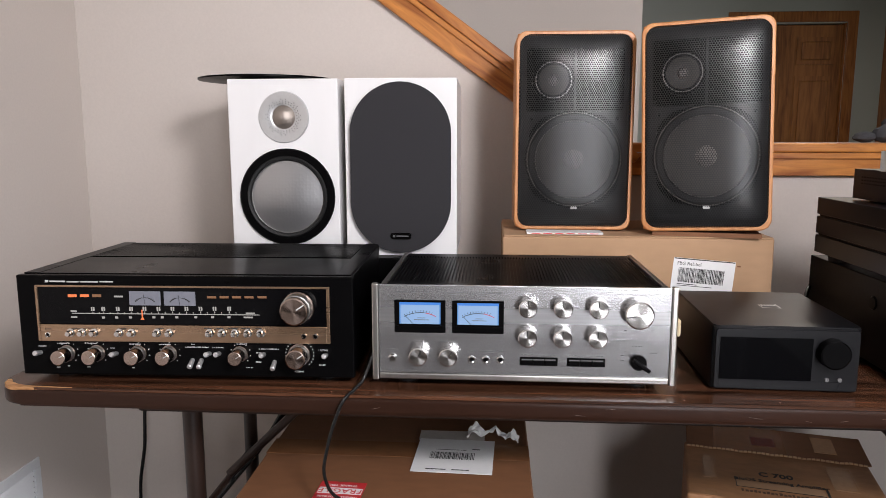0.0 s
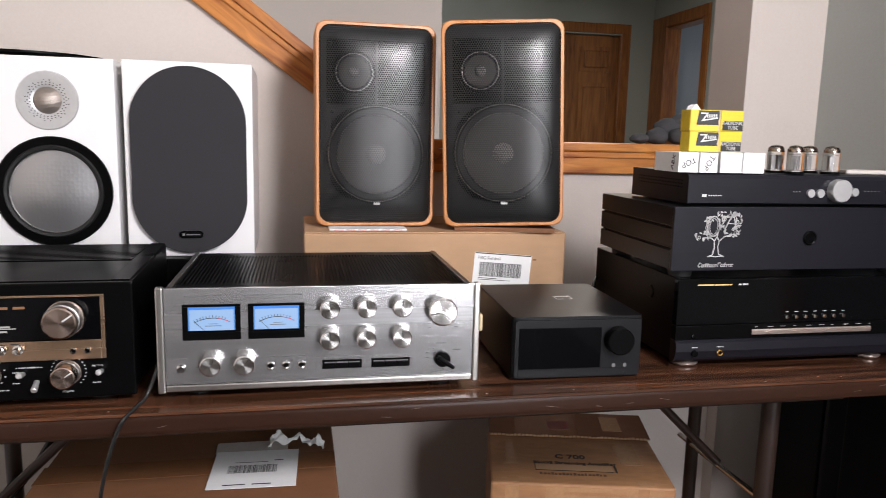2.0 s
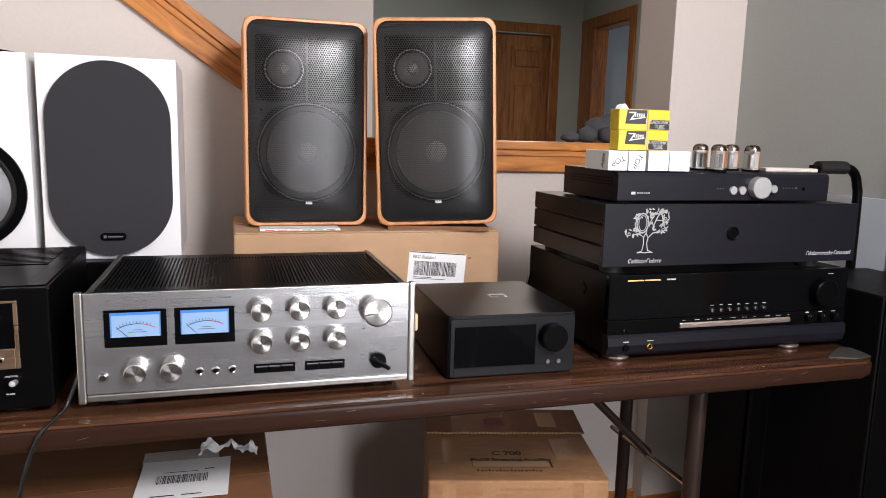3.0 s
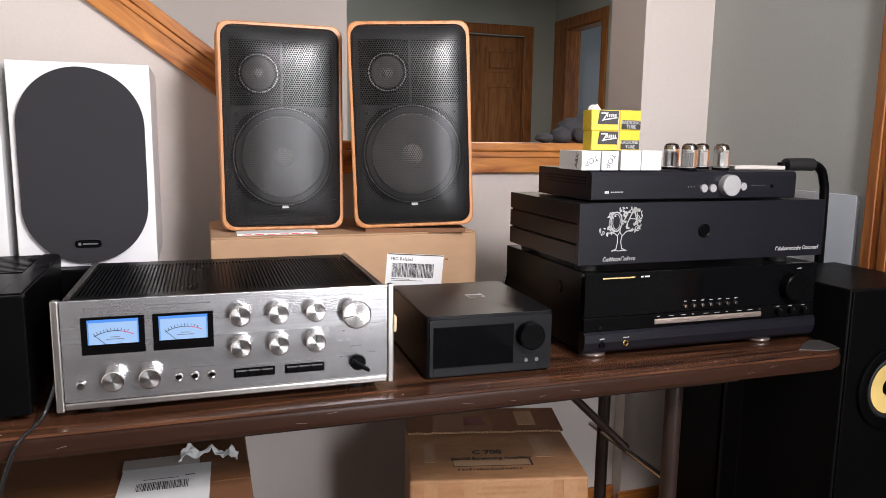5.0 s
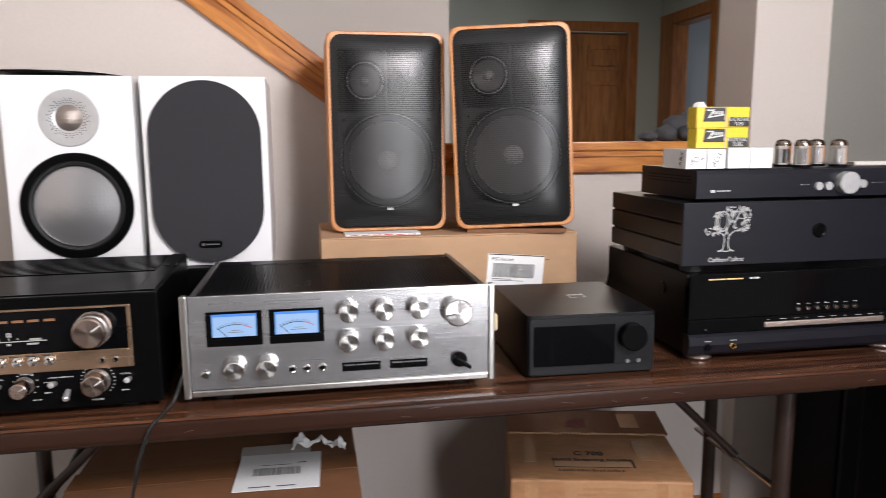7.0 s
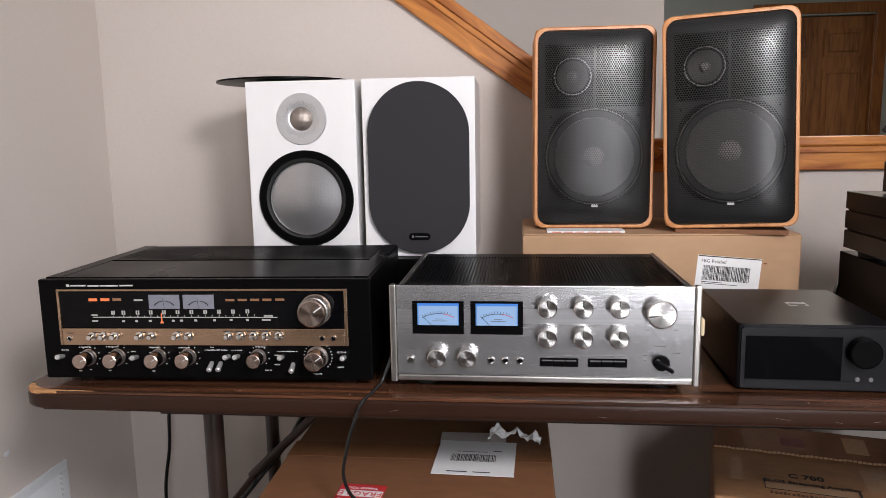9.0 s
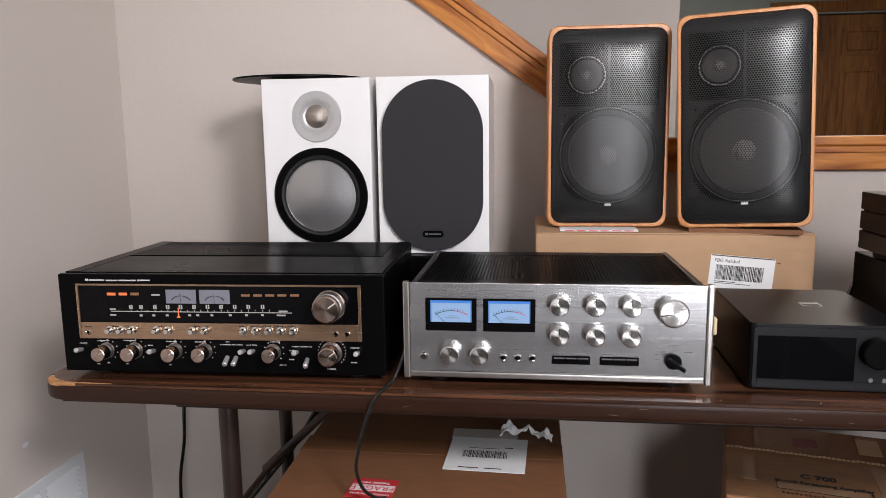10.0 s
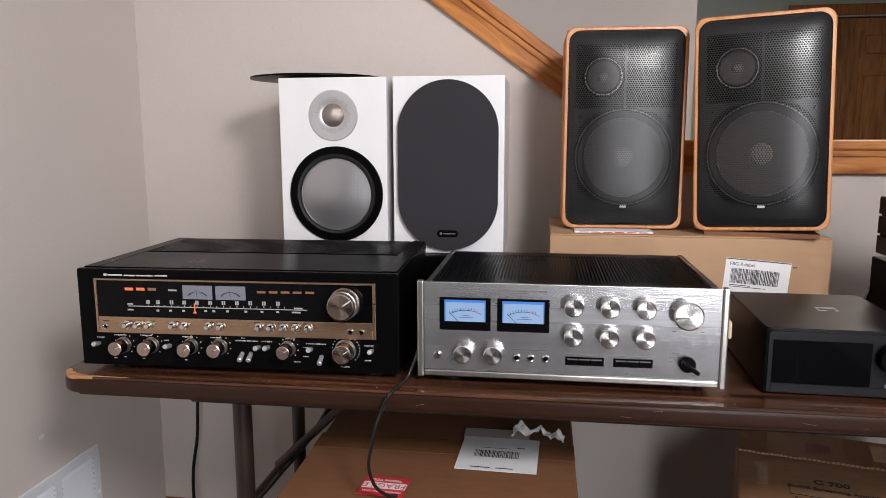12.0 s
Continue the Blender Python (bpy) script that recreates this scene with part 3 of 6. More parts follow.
def folding_table():
    t = thing("folding_table", Matrix(), "long folding table with worn dark walnut laminate top", "table")
    part("tabletop", prism(rounded(TX0 + 0.003, FRONT_Y + 0.003, TX1 - 0.003, REAR_Y - 0.003, 0.045, 8), TOP - 0.004, TOP, "xy"), M_TABLE, t)
    # rounded edge band, bevelled top and bottom
    bm = prism(rounded(TX0, FRONT_Y, TX1, REAR_Y, 0.048, 8), TOP - 0.029, TOP - 0.0042, "xy")
    es = [e for e in bm.edges if abs(e.verts[0].co.z - e.verts[1].co.z) < 1e-6]
    bmesh.ops.bevel(bm, geom=es, offset=0.006, segments=3, profile=0.5, affect="EDGES")
    part("edge_band", bm, M_TABLE_EDGE, t, "scratched brown vinyl edge", True)
    part("worn_corner", at(prism([(0.0065, 0.034), (0.0115, 0.0185), (0.025, 0.0066), (0.045, 0.0022), (0.075, 0.0032), (0.13, 0.0042), (0.085, 0.0066), (0.055, 0.0086), (0.036, 0.0145), (0.022, 0.023), (0.012, 0.036)], -0.0058, 0.0006, "xy"), TX0, FRONT_Y, TOP), M_RAWWOOD, t, "bare chipped wood at the corner")
    bm = prism([(-0.088, 0.026), (-0.04, 0.008), (-0.004, 0.014), (0.0012, 0.04), (0.0012, 0.066), (-0.02, 0.072), (-0.06, 0.048)], 0.0, 0.0012, "xy")
    part("tape_patch", at(bm, TX1, FRONT_Y + 0.012, TOP), M_TAPE_GREY, t, "grey duct tape over the corner")
    rs = random.Random(4)
    for k in range(9):
        x, z, ln = rs.uniform(0.5, 1.25) if k < 6 else rs.uniform(-0.4, 0.4), rs.uniform(-0.022, -0.010), rs.uniform(0.008, 0.03)
        part("scratch", put(cuboid(0, -0.0002, -0.0002, ln * 0.7, 0.0002, 0.0002), Matrix.Translation((x, FRONT_Y, TOP + z)) @ Matrix.Rotation(radians(rs.uniform(-14, 14)), 4, "Y")), M_SCRATCH, t)
    for k in range(7):
        part("paint_fleck", at(lathe([(0, 0.0006), (0.0012, 0.0004), (0.0016, 0)], 6, "z"), rs.uniform(-0.3, 1.2), rs.uniform(-0.035, -0.02), TOP), M_SCRATCH, t)
    part("rail", cuboid(TX0 + 0.21, 0.0, TOP - 0.052, TX1 - 0.21, 0.028, TOP - 0.0312, 0.004), M_LEG, t)
    part("rail", cuboid(TX0 + 0.21, 0.55, TOP - 0.052, TX1 - 0.21, 0.578, TOP - 0.0312, 0.004), M_LEG, t)
    for x, s, yr in ((-0.334, 1, 0.385), (1.035, -1, 0.345)):
        part("leg", tube([(x, 0.10, 0.0), (x, 0.10, TOP - 0.032)], 0.0165, 16, False), M_LEG, t, smooth=True)
        part("leg", tube([(x, yr, 0.0), (x, yr, TOP - 0.032)], 0.0138, 16, False), M_LEG, t, smooth=True)
        part("crossbar", tube([(x, 0.115, 0.30), (x, yr - 0.013, 0.30)], 0.0105, 12, False), M_LEG, t, smooth=True)
        part("hinge_plate", cuboid(x - 0.03, 0.07, TOP - 0.05, x + 0.03, 0.42, TOP - 0.0315, 0.003), M_LEG, t)
        # folding brace: wide channel above, thin rod below
        a, b = Vector((x + s * 0.21, 0.24, 0.665)), Vector((x + s * 0.006, 0.24, 0.468))
        c = a.lerp(b, 0.3)
        part("brace_channel", put(cuboid(-0.011, -0.011, 0, 0.011, 0.011, (c - a).length, 0.002), look(a, a - (c - a))), M_LEG, t)
        part("brace_rod", tube([a.lerp(b, 0.25), b], 0.0085, 10, False), M_LEG, t, smooth=True)
        part("brace_pin", tube([b + Vector((0, -0.15, -0.005)), b + Vector((0, 0.15, -0.005))], 0.006, 10, False), M_CHROME if s < 0 else M_LEG, t, smooth=True)
    return t


folding_table()


# ---- knobs and small controls, each a part of its device ----
def knob(parent, x, z, r, depth, body=None, skirt=True, name="knob", y=0.0, pointer=M_INK, turn=0, label=""):
    body = body or M_KNOB
    prof = [(0, -depth), (r * 0.90, -depth), (r, -depth + r * 0.08), (r, -0.004)]
    prof += [(r * 1.16, -0.0036), (r * 1.18, 0.0)] if skirt else [(r, 0.0)]
    k = part(name, lathe(prof, 40), body, parent, label, True)
    k.location = (x, y, z)
    # line on the face; white ones on the receiver draw a highlight instead
    bm = cuboid(-r * 0.045, -depth - 0.0005, r * 0.25, r * 0.045, -depth + 0.0001, r * 0.92)
    part("pointer", put(bm, Matrix.Rotation(radians(turn), 4, "Y")), pointer, k)
    return k


def jack(parent, x, z, r, y=0.0, metal=None):
    j = part("jack", at(lathe([(r * 0.55, -0.002), (r * 0.75, -0.0035), (r, -0.002), (r, 0.0)], 24), x, y, z), metal or M_CHROME, parent, "", True)
    part("hole", at(lathe([(0, -0.0009), (r * 0.56, -0.0009), (r * 0.56, 0.0)], 20), x, y, z), M_BLACK, j)


def toggle(parent, x, z, tilt=-25, y=0.0):
    bm = lathe([(0, -0.018), (0.0032, -0.0175), (0.0042, -0.016), (0.0034, 0.0)], 14)
    put(bm, Matrix.Rotation(radians(tilt), 4, "X"))
    return part("toggle_switch", at(bm, x, y, z), M_SILVER, parent, "chrome toggle switch", True)


# ---- black vintage receiver ----
def receiver():
    W, H, D, Z0 = 0.524, 0.159, 0.345, 0.010
    t = thing("stereo_receiver", pose(-0.553, -0.012, TOP, 0, 0, 1.8), "black vintage stereo receiver with lit dial and warm-toned control strip", "receiver")
    part("cabinet", cuboid(0.004, 0.012, Z0, W - 0.004, D, Z0 + H - 0.001, 0.002), M_BLACK, t)
    part("front_panel", cuboid(0, 0, Z0, W, 0.0118, Z0 + H, 0.0022), M_BLACK_SATIN, t)
    part("top_plate", cuboid(0.03, 0.014, Z0 + H - 0.0009, W - 0.03, 0.165, Z0 + H + 0.0012, 0.0006), M_BLACK_SATIN, t)
    for x0 in (0.005, W - 0.0298):
        part("side_rail", cuboid(x0, 0.014, Z0 + H - 0.0009, x0 + 0.0245, D - 0.002, Z0 + H + 0.0016, 0.0006), M_BLACK_SATIN, t)
    for k in range(14):
        y = 0.172 + k * 0.0118
        part("grille_bar", cuboid(0.0302, y, Z0 + H - 0.0009, W - 0.0302, y + 0.0072, Z0 + H + 0.0022, 0.0008, 1), M_BLACK_SATIN, t)
    for x in (0.05, W - 0.05):
        for y in (0.04, D - 0.04):
            part("foot", at(lathe([(0, 0), (0.016, 0), (0.018, 0.0098), (0, 0.0098)], 20, "z"), x, y, 0), M_RUBBER, t)

    def X(px, py=525):
        left, right = 24 + (py - 489) * 0.0966, 625 + (py - 493) * 0.0168
        return (px - left) / (right - left) * W
    def Z(px, py):
        top = 488 + (px - 27) / 597 * 4
        h = 176 + (px - 27) / 597 * 8
        return Z0 + H * (1 - (py - top) / h)
    # dial window: bright frame, recessed black glass
    x0, x1, zt, zm, zb = 0.030, 0.488, Z0 + 0.144, Z0 + 0.082, Z0 + 0.055
    fr = part("dial_frame", join(cuboid(x0, -0.0035, zt - 0.003, x1, 0.0, zt, 0.0008), cuboid(x0, -0.0035, zb + 0.0002, x0 + 0.004, 0.0, zt - 0.0032, 0.0008), cuboid(x1 - 0.005, -0.0035, zb + 0.0002, x1, 0.0, zt - 0.0032, 0.0008)), M_WARM_REFLECT, t, "polished metal frame")
    part("dial_glass", cuboid(x0 + 0.0042, -0.0012, zm + 0.001, x1 - 0.0052, -0.0001, zt - 0.0034), M_SCREEN, t, "dark dial glass")
    strip = part("control_strip", cuboid(x0 + 0.0042, -0.0034, zb, x1 - 0.0052, -0.0001, zm, 0.001), M_WARM_REFLECT, t, "metal strip with its warm reflection put into a gold colour")
    G = -0.0014
    for a in (230, 292):
        m = part("meter", cuboid(X(a), G - 0.0006, Z0 + 0.113, X(a + 56), G + 0.0002, Z0 + 0.1352, 0.0003, 1), M_METER_P, t, "pale lit signal meter")
        arc = [(X(a + 28) + 0.019 * math.sin(q), Z0 + 0.109 + 0.0165 * math.cos(q)) for q in np.linspace(-0.95, 0.95, 13)]
        part("scale", join(*[cuboid(min(p[0], q[0]), G - 0.0012, min(p[1], q[1]) - 0.00012, max(p[0], q[0]), G - 0.0007, max(p[1], q[1]) + 0.00012) for p, q in zip(arc, arc[1:])]), M_INK, m)
        part("needle", put(cuboid(-0.00015, G - 0.0014, 0, 0.00015, G - 0.0008, 0.017), Matrix.Translation((X(a + 28), 0, Z0 + 0.1135)) @ Matrix.Rotation(radians(-6), 4, "Y")), M_INK, m)
    for px, mt in ((128, M_ORANGE), (150, M_ORANGE), (172, M_AMBER)):
        part("indicator", cuboid(X(px - 8), G - 0.0005, Z(px, 526.5), X(px + 8), G + 0.0002, Z(px, 521.5), 0.0002, 1), mt, t, "lit indicator")
    for px in (377, 399, 421, 443, 466):
        part("indicator", cuboid(X(px - 8), G - 0.0005, Z(px, 529), X(px + 8), G + 0.0002, Z(px, 525), 0.0002, 1), M_AMBER, t, "lit indicator")
    part("indicator", cuboid(X(203), G - 0.0005, Z(210, 527), X(219), G + 0.0002, Z(210, 524), 0.0002, 1), M_DIALWHITE, t, "lit indicator")
    # tuning scale
    rows = [(X(125), Z(300, 557.7) , X(460), Z(300, 556.3))]
    for k, px in enumerate((163, 182, 208, 232, 256, 281, 306, 331, 356, 381, 407)):
        rows.append((X(px - 3.2), Z(px, 551), X(px - 0.6), Z(px, 544)))
        rows.append((X(px + 0.6), Z(px, 551), X(px + 3.2), Z(px, 544)))
        rows.append((X(px - 0.6), Z(px, 556), X(px + 0.6), Z(px, 552.5)))
        rows.append((X(px + 11.4), Z(px, 556), X(px + 12.4), Z(px, 553)))
    for px in (181, 205, 230, 272, 287, 313, 347, 377, 406):
        rows.append((X(px - 2.5), Z(px, 564.5), X(px + 2.5), Z(px, 561)))
    rows += [(X(123), Z(128, 552.5), X(134), Z(128, 550)), (X(123), Z(128, 563), X(134), Z(128, 560.5)), (X(436), Z(440, 557.2), X(452), Z(440, 554.5)), (X(432), Z(440, 564.5), X(448), Z(440, 561.8))]
    part("dial_scale", bars(rows, G - 0.0004, G + 0.0002), M_DIALWHITE, t, "lit dial markings")
    part("dial_pointer", join(cuboid(X(250.7), G - 0.0009, Z(252, 566), X(252.3), G, Z(252, 549)), prism([(X(248), Z(252, 567)), (X(255), Z(252, 567)), (X(251.5), Z(252, 561))], G - 0.001, G)), M_ORANGE, t, "orange dial pointer")
    # print above the dial
    part("print", bars([(X(80), Z(90, 500.8), X(86), Z(90, 496.8)), (X(88), Z(90, 500.4), X(116), Z(90, 497.8)), (X(119), Z(130, 501), X(141), Z(130, 498.6)), (X(143), Z(150, 501), X(175), Z(150, 498.6)), (X(178), Z(190, 501), X(202), Z(190, 498.6))], -0.0004, 0.0002), M_PRINT, t, "small white print")
    # white line here is a painted streak of light on the turned face
    knob(t, X(530, 545), Z(530, 545), 0.0210, 0.033, M_KNOB_REFLECT, pointer=M_PRINT, name="tuning_knob", turn=55, y=-0.001)
    part("knob_ring", at(lathe([(0.0212, -0.024), (0.0228, -0.023), (0.0228, -0.002), (0.0212, -0.0015)], 40), X(530, 545), 0, Z(530, 545)), M_KNURL, t, "", True)
    # strip buttons and sockets
    for px in (128, 149, 170, 215, 237, 282, 304, 375, 397, 420, 442, 465):
        part("push_button", at(lathe([(0, -0.013), (0.0036, -0.0128), (0.0044, -0.011), (0.0044, -0.003), (0.0066, -0.0026), (0.0066, 0)], 18), X(px, 588), -0.0034, Z(px, 588 + (px - 121) * 0.008)), M_KNOB, t, "", True)
    for px in (86, 540, 560):
        jack(t, X(px, 592), Z(px, 592 + (px - 86) * 0.011), 0.0045, -0.0034)
    part("strip_print", bars([(X(a, 582), Z(a, 583), X(b, 582), Z(a, 581.6)) for a, b in ((80, 92), (131, 152), (214, 226), (280, 292), (365, 376), (386, 398), (407, 424), (430, 446), (455, 466))], -0.0038, -0.0033), M_INK, t)
    for px, py, r, tn in ((120.5, 626, 0.0113, 62), (174, 626, 0.0113, 62), (248, 627, 0.0113, 60), (302.5, 627.5, 0.0113, 60), (428, 629, 0.0108, 58), (532, 631, 0.0150, 55)):
        # white lines painted as highlight streaks, all leaning the same way
        k = knob(t, X(px, py), Z(px, py), r, 0.031, M_KNOB_REFLECT, pointer=M_PRINT, name="volume_knob" if px == 532 else "tone_knob", turn=tn)
        part("knurled_collar", lathe([(r * 1.02, -0.012), (r * 1.09, -0.011), (r * 1.09, -0.003), (r * 1.02, -0.0025)], 36), M_KNURL, k, "", True)
        ticks = []
        n = 21 if px == 532 else 9
        for a in np.linspace(-2.4, 2.4, n):
            cx, cz, q = X(px, py) + r * 1.45 * math.sin(a), Z(px, py) + r * 1.45 * math.cos(a), 0.0008
            ticks.append((cx - q, cz - q, cx + q, cz + q))
        part("tick_marks", bars(ticks, -0.0004, 0.0001), M_PRINT, t, "white scale marks")
    for px, py, tl in ((71, 625, -10), (207, 628, -10), (343, 640, 28), (359, 640, 28), (373, 629, -10), (390, 629, -10), (469, 631, -10), (488, 644, 28), (578, 633, -10)):
        toggle(t, X(px, py), Z(px, py), tl)
    for txt, px, py in (("VOLUME", 531, 663), ("BALANCE", 430, 612), ("POWER", 74, 614), ("MUTING", 573, 624)):
        words(txt, 0.0037, M_PRINT, t, on_front(X(px, py), -0.0001, Z(px, py)), "print")
    rows = [(X(a, py), Z(a, py + 0.8), X(b, py), Z(a, py - 0.8)) for a, b, py in ((100, 124, 609), (150, 172, 609), (196, 206, 618), (230, 250, 611), (283, 304, 612), (330, 372, 617), (378, 398, 618), (460, 497, 621), (340, 348, 612), (455, 466, 628), (455, 466, 645), (566, 578, 651), (100, 106, 652), (120, 124, 650), (155, 160, 652), (235, 240, 654), (438, 450, 655))]
    part("print", bars(dashes(rows, random.Random(2)), -0.0004, 0.0001), M_PRINT, t, "small white print")
    return t


receiver()


# ---- silver integrated amplifier ----
def integrated_amp():
    W, H, D, Z0 = 0.455, 0.147, 0.312, 0.013
    t = thing("integrated_amplifier", pose(0.0, 0.0, TOP), "silver brushed aluminium vintage amplifier with two blue lit meters", "amplifier")
    part("faceplate", cuboid(0.0104, 0.0, Z0 + 0.010, W - 0.0094, 0.006, Z0 + H, 0.0008), M_ALU, t, "brushed aluminium faceplate")
    part("lower_lip", cuboid(0.0104, -0.002, Z0, W - 0.0094, 0.006, Z0 + 0.0094, 0.0018), M_ALU_POST, t, "polished aluminium lip")
    for x0, x1 in ((0, 0.010), (W - 0.009, W)):
        part("corner_post", cuboid(x0, -0.003, Z0 - 0.002, x1, 0.010, Z0 + H + 0.0015, 0.002), M_ALU_POST, t, "aluminium corner post")
    part("chassis", cuboid(0.020, 0.0064, Z0 + 0.004, W - 0.020, D, Z0 + H - 0.006, 0.001), M_BLACK, t)
    for x0 in (0.012, W - 0.0195):
        part("side_rail", cuboid(x0, 0.0064, Z0 + H - 0.018, x0 + 0.0077, D + 0.002, Z0 + H - 0.001, 0.001), M_ALU_POST, t, "aluminium top rail")
        part("side_panel", cuboid(x0 + 0.001, 0.0064, Z0 + 0.004, x0 + 0.0072, D, Z0 + H - 0.0182), M_BLACK, t)
    # vented top: long strips across with slots between
    for y0, y1 in ((0.0066, 0.040), (0.280, D)):
        part("top_border", cuboid(0.0202, y0, Z0 + H - 0.0058, W - 0.0202, y1, Z0 + H - 0.003), M_BLACK_SATIN, t)
    n = 76
    for k in range(n):
        x = 0.022 + k * (W - 0.044) / n
        part("vent_bar", cuboid(x, 0.0402, Z0 + H - 0.0058, x + 0.0032, 0.2798, Z0 + H - 0.003), M_BLACK_SATIN, t)
    for x in (0.05, W - 0.05):
        for y in (0.04, D - 0.04):
            part("foot", at(lathe([(0, 0), (0.015, 0), (0.017, 0.0168), (0, 0.0168)], 20, "z"), x, y, 0), M_RUBBER, t)
    # meters
    for x0 in (0.0345, 0.1220):
        x1, z0, z1 = x0 + 0.0775, Z0 + 0.0735, Z0 + 0.1240
        m = part("meter", join(cuboid(x0, -0.0022, z1 - 0.0035, x1, 0, z1, 0.0006), cuboid(x0, -0.0022, z0, x1, 0, z0 + 0.011, 0.0006), cuboid(x0, -0.0022, z0 + 0.0112, x0 + 0.0075, 0, z1 - 0.0037, 0.0006), cuboid(x1 - 0.0075, -0.0022, z0 + 0.0112, x1, 0, z1 - 0.0037, 0.0006)), M_BLACK_SATIN, t, "black framed power meter")
        part("meter_face", cuboid(x0 + 0.0073, -0.0008, z0 + 0.011, x1 - 0.0073, -0.0001, z1 - 0.0033), M_METER, m, "blue backlit meter face")
        part("meter_glow", cuboid(x0 + 0.0073, -0.0011, z1 - 0.0075, x1 - 0.0073, -0.0009, z1 - 0.0033), M_METER_TOP, m)
        for xa in (x0 + 0.0073, x1 - 0.0093):
            part("meter_glow", cuboid(xa, -0.00105, z0 + 0.011, xa + 0.002, -0.0009, z1 - 0.0077), M_METER_SIDE, m)
        cx, cz, R = (x0 + x1) / 2 + 0.001, z0 - 0.014, 0.047
        pts = [(cx + R * math.sin(a), cz + R * 0.96 * math.cos(a)) for a in np.linspace(-0.55, 0.52, 22)]
        segs = [put(cuboid(0, -0.0014, -0.0004, (Vector(q) - Vector(p)).length, -0.0009, 0.0004), Matrix.Translation((p[0], 0, p[1])) @ Matrix.Rotation(-math.atan2(q[1] - p[1], q[0] - p[0]), 4, "Y")) for p, q in zip(pts, pts[1:])]
        part("scale", join(*segs[:14]), M_INK, m)
        part("overload_scale", join(*segs[14:]), M_RED, m)
        tk = [put(cuboid(-0.0003, -0.0014, R, 0.0003, -0.0009, R + 0.003), Matrix.Translation((cx, 0, cz - 0.001)) @ Matrix.Rotation(a, 4, "Y")) for a in np.linspace(-0.52, 0.36, 11)]
        part("tick_marks", join(*tk), M_INK, m)
        part("needle", put(cuboid(-0.0003, -0.0016, 0.0, 0.0003, -0.001, 0.021), Matrix.Translation((cx - 0.009, 0, z0 + 0.0115)) @ Matrix.Rotation(radians(-45), 4, "Y")), M_INK, m)
        part("print", bars([(cx - 0.005, z0 + 0.0225, cx + 0.007, z0 + 0.0232), (cx - 0.010, z0 + 0.0195, cx + 0.012, z0 + 0.0203)], -0.0013, -0.0008), M_PRINT_GREY, m)
        part("glass_hood", cuboid(x0 + 0.0073, -0.0021, z0 + 0.011, x1 - 0.0073, -0.0013, z0 + 0.0135), M_GLOSS, m)
    for u in (0.2344, 0.286, 0.3373):
        for z in (0.1172, 0.0725):
            knob(t, u, Z0 + z, 0.0138, 0.021, skirt=False, name="control_knob")
    knob(t, 0.396, Z0 + 0.110, 0.0208, 0.022, skirt=False, name="volume_knob", turn=-100)
    for u, tn in ((0.0716, 25), (0.1165, 35)):
        knob(t, u, Z0 + 0.0405, 0.0138, 0.021, skirt=False, name="control_knob", turn=tn)
    part("power_button", at(lathe([(0, -0.006), (0.004, -0.006), (0.0046, -0.005), (0.0046, -0.002), (0.0062, -0.0018), (0.0062, 0)], 24), 0.031, 0, Z0 + 0.0335), M_CHROME, t, "", True)
    for u in (0.1516, 0.1728, 0.1948):
        jack(t, u, Z0 + 0.033, 0.0058)
    for u in (0.2243, 0.2947):
        b = part("switch_bank", cuboid(u, -0.0012, Z0 + 0.0255, u + 0.0565, -0.0001, Z0 + 0.0385), M_BLACK_SATIN, t, "black push switch bank")
        for k in range(3):
            part("switch_key", cuboid(u + 0.003 + k * 0.0174, -0.005, Z0 + 0.0275, u + 0.0187 + k * 0.0174, -0.0013, Z0 + 0.0345, 0.0008), M_BLACK_SATIN, b)
            part("key_edge", cuboid(u + 0.003 + k * 0.0174, -0.0042, Z0 + 0.0347, u + 0.0187 + k * 0.0174, -0.0013, Z0 + 0.0358), M_PRINT_GREY, b)
    sel = part("selector_knob", at(lathe([(0, -0.009), (0.0105, -0.009), (0.0118, -0.007), (0.0118, -0.0)], 32), 0.400, 0, Z0 + 0.0345), M_BLACK_SATIN, t, "black lever selector", True)
    part("lever", at(put(cuboid(-0.0032, -0.020, -0.0180, 0.0032, -0.0088, 0.0115, 0.002), Matrix.Rotation(radians(-56), 4, "Y")), 0.400, 0, Z0 + 0.0345), M_BLACK_SATIN, sel)
    # script mark and print as plain strokes
    rng = random.Random(5)
    rows = [(0.038, 0.1345, 0.068, 0.1368), (0.074, 0.135, 0.090, 0.1364), (0.112, 0.1352, 0.196, 0.1364), (0.117, 0.1322, 0.172, 0.1331)]
    for u in (0.2355, 0.288, 0.3405):
        rows += [(u - 0.009, 0.1315, u + 0.009, 0.1325), (u - 0.011, 0.0865, u + 0.011, 0.0875)]
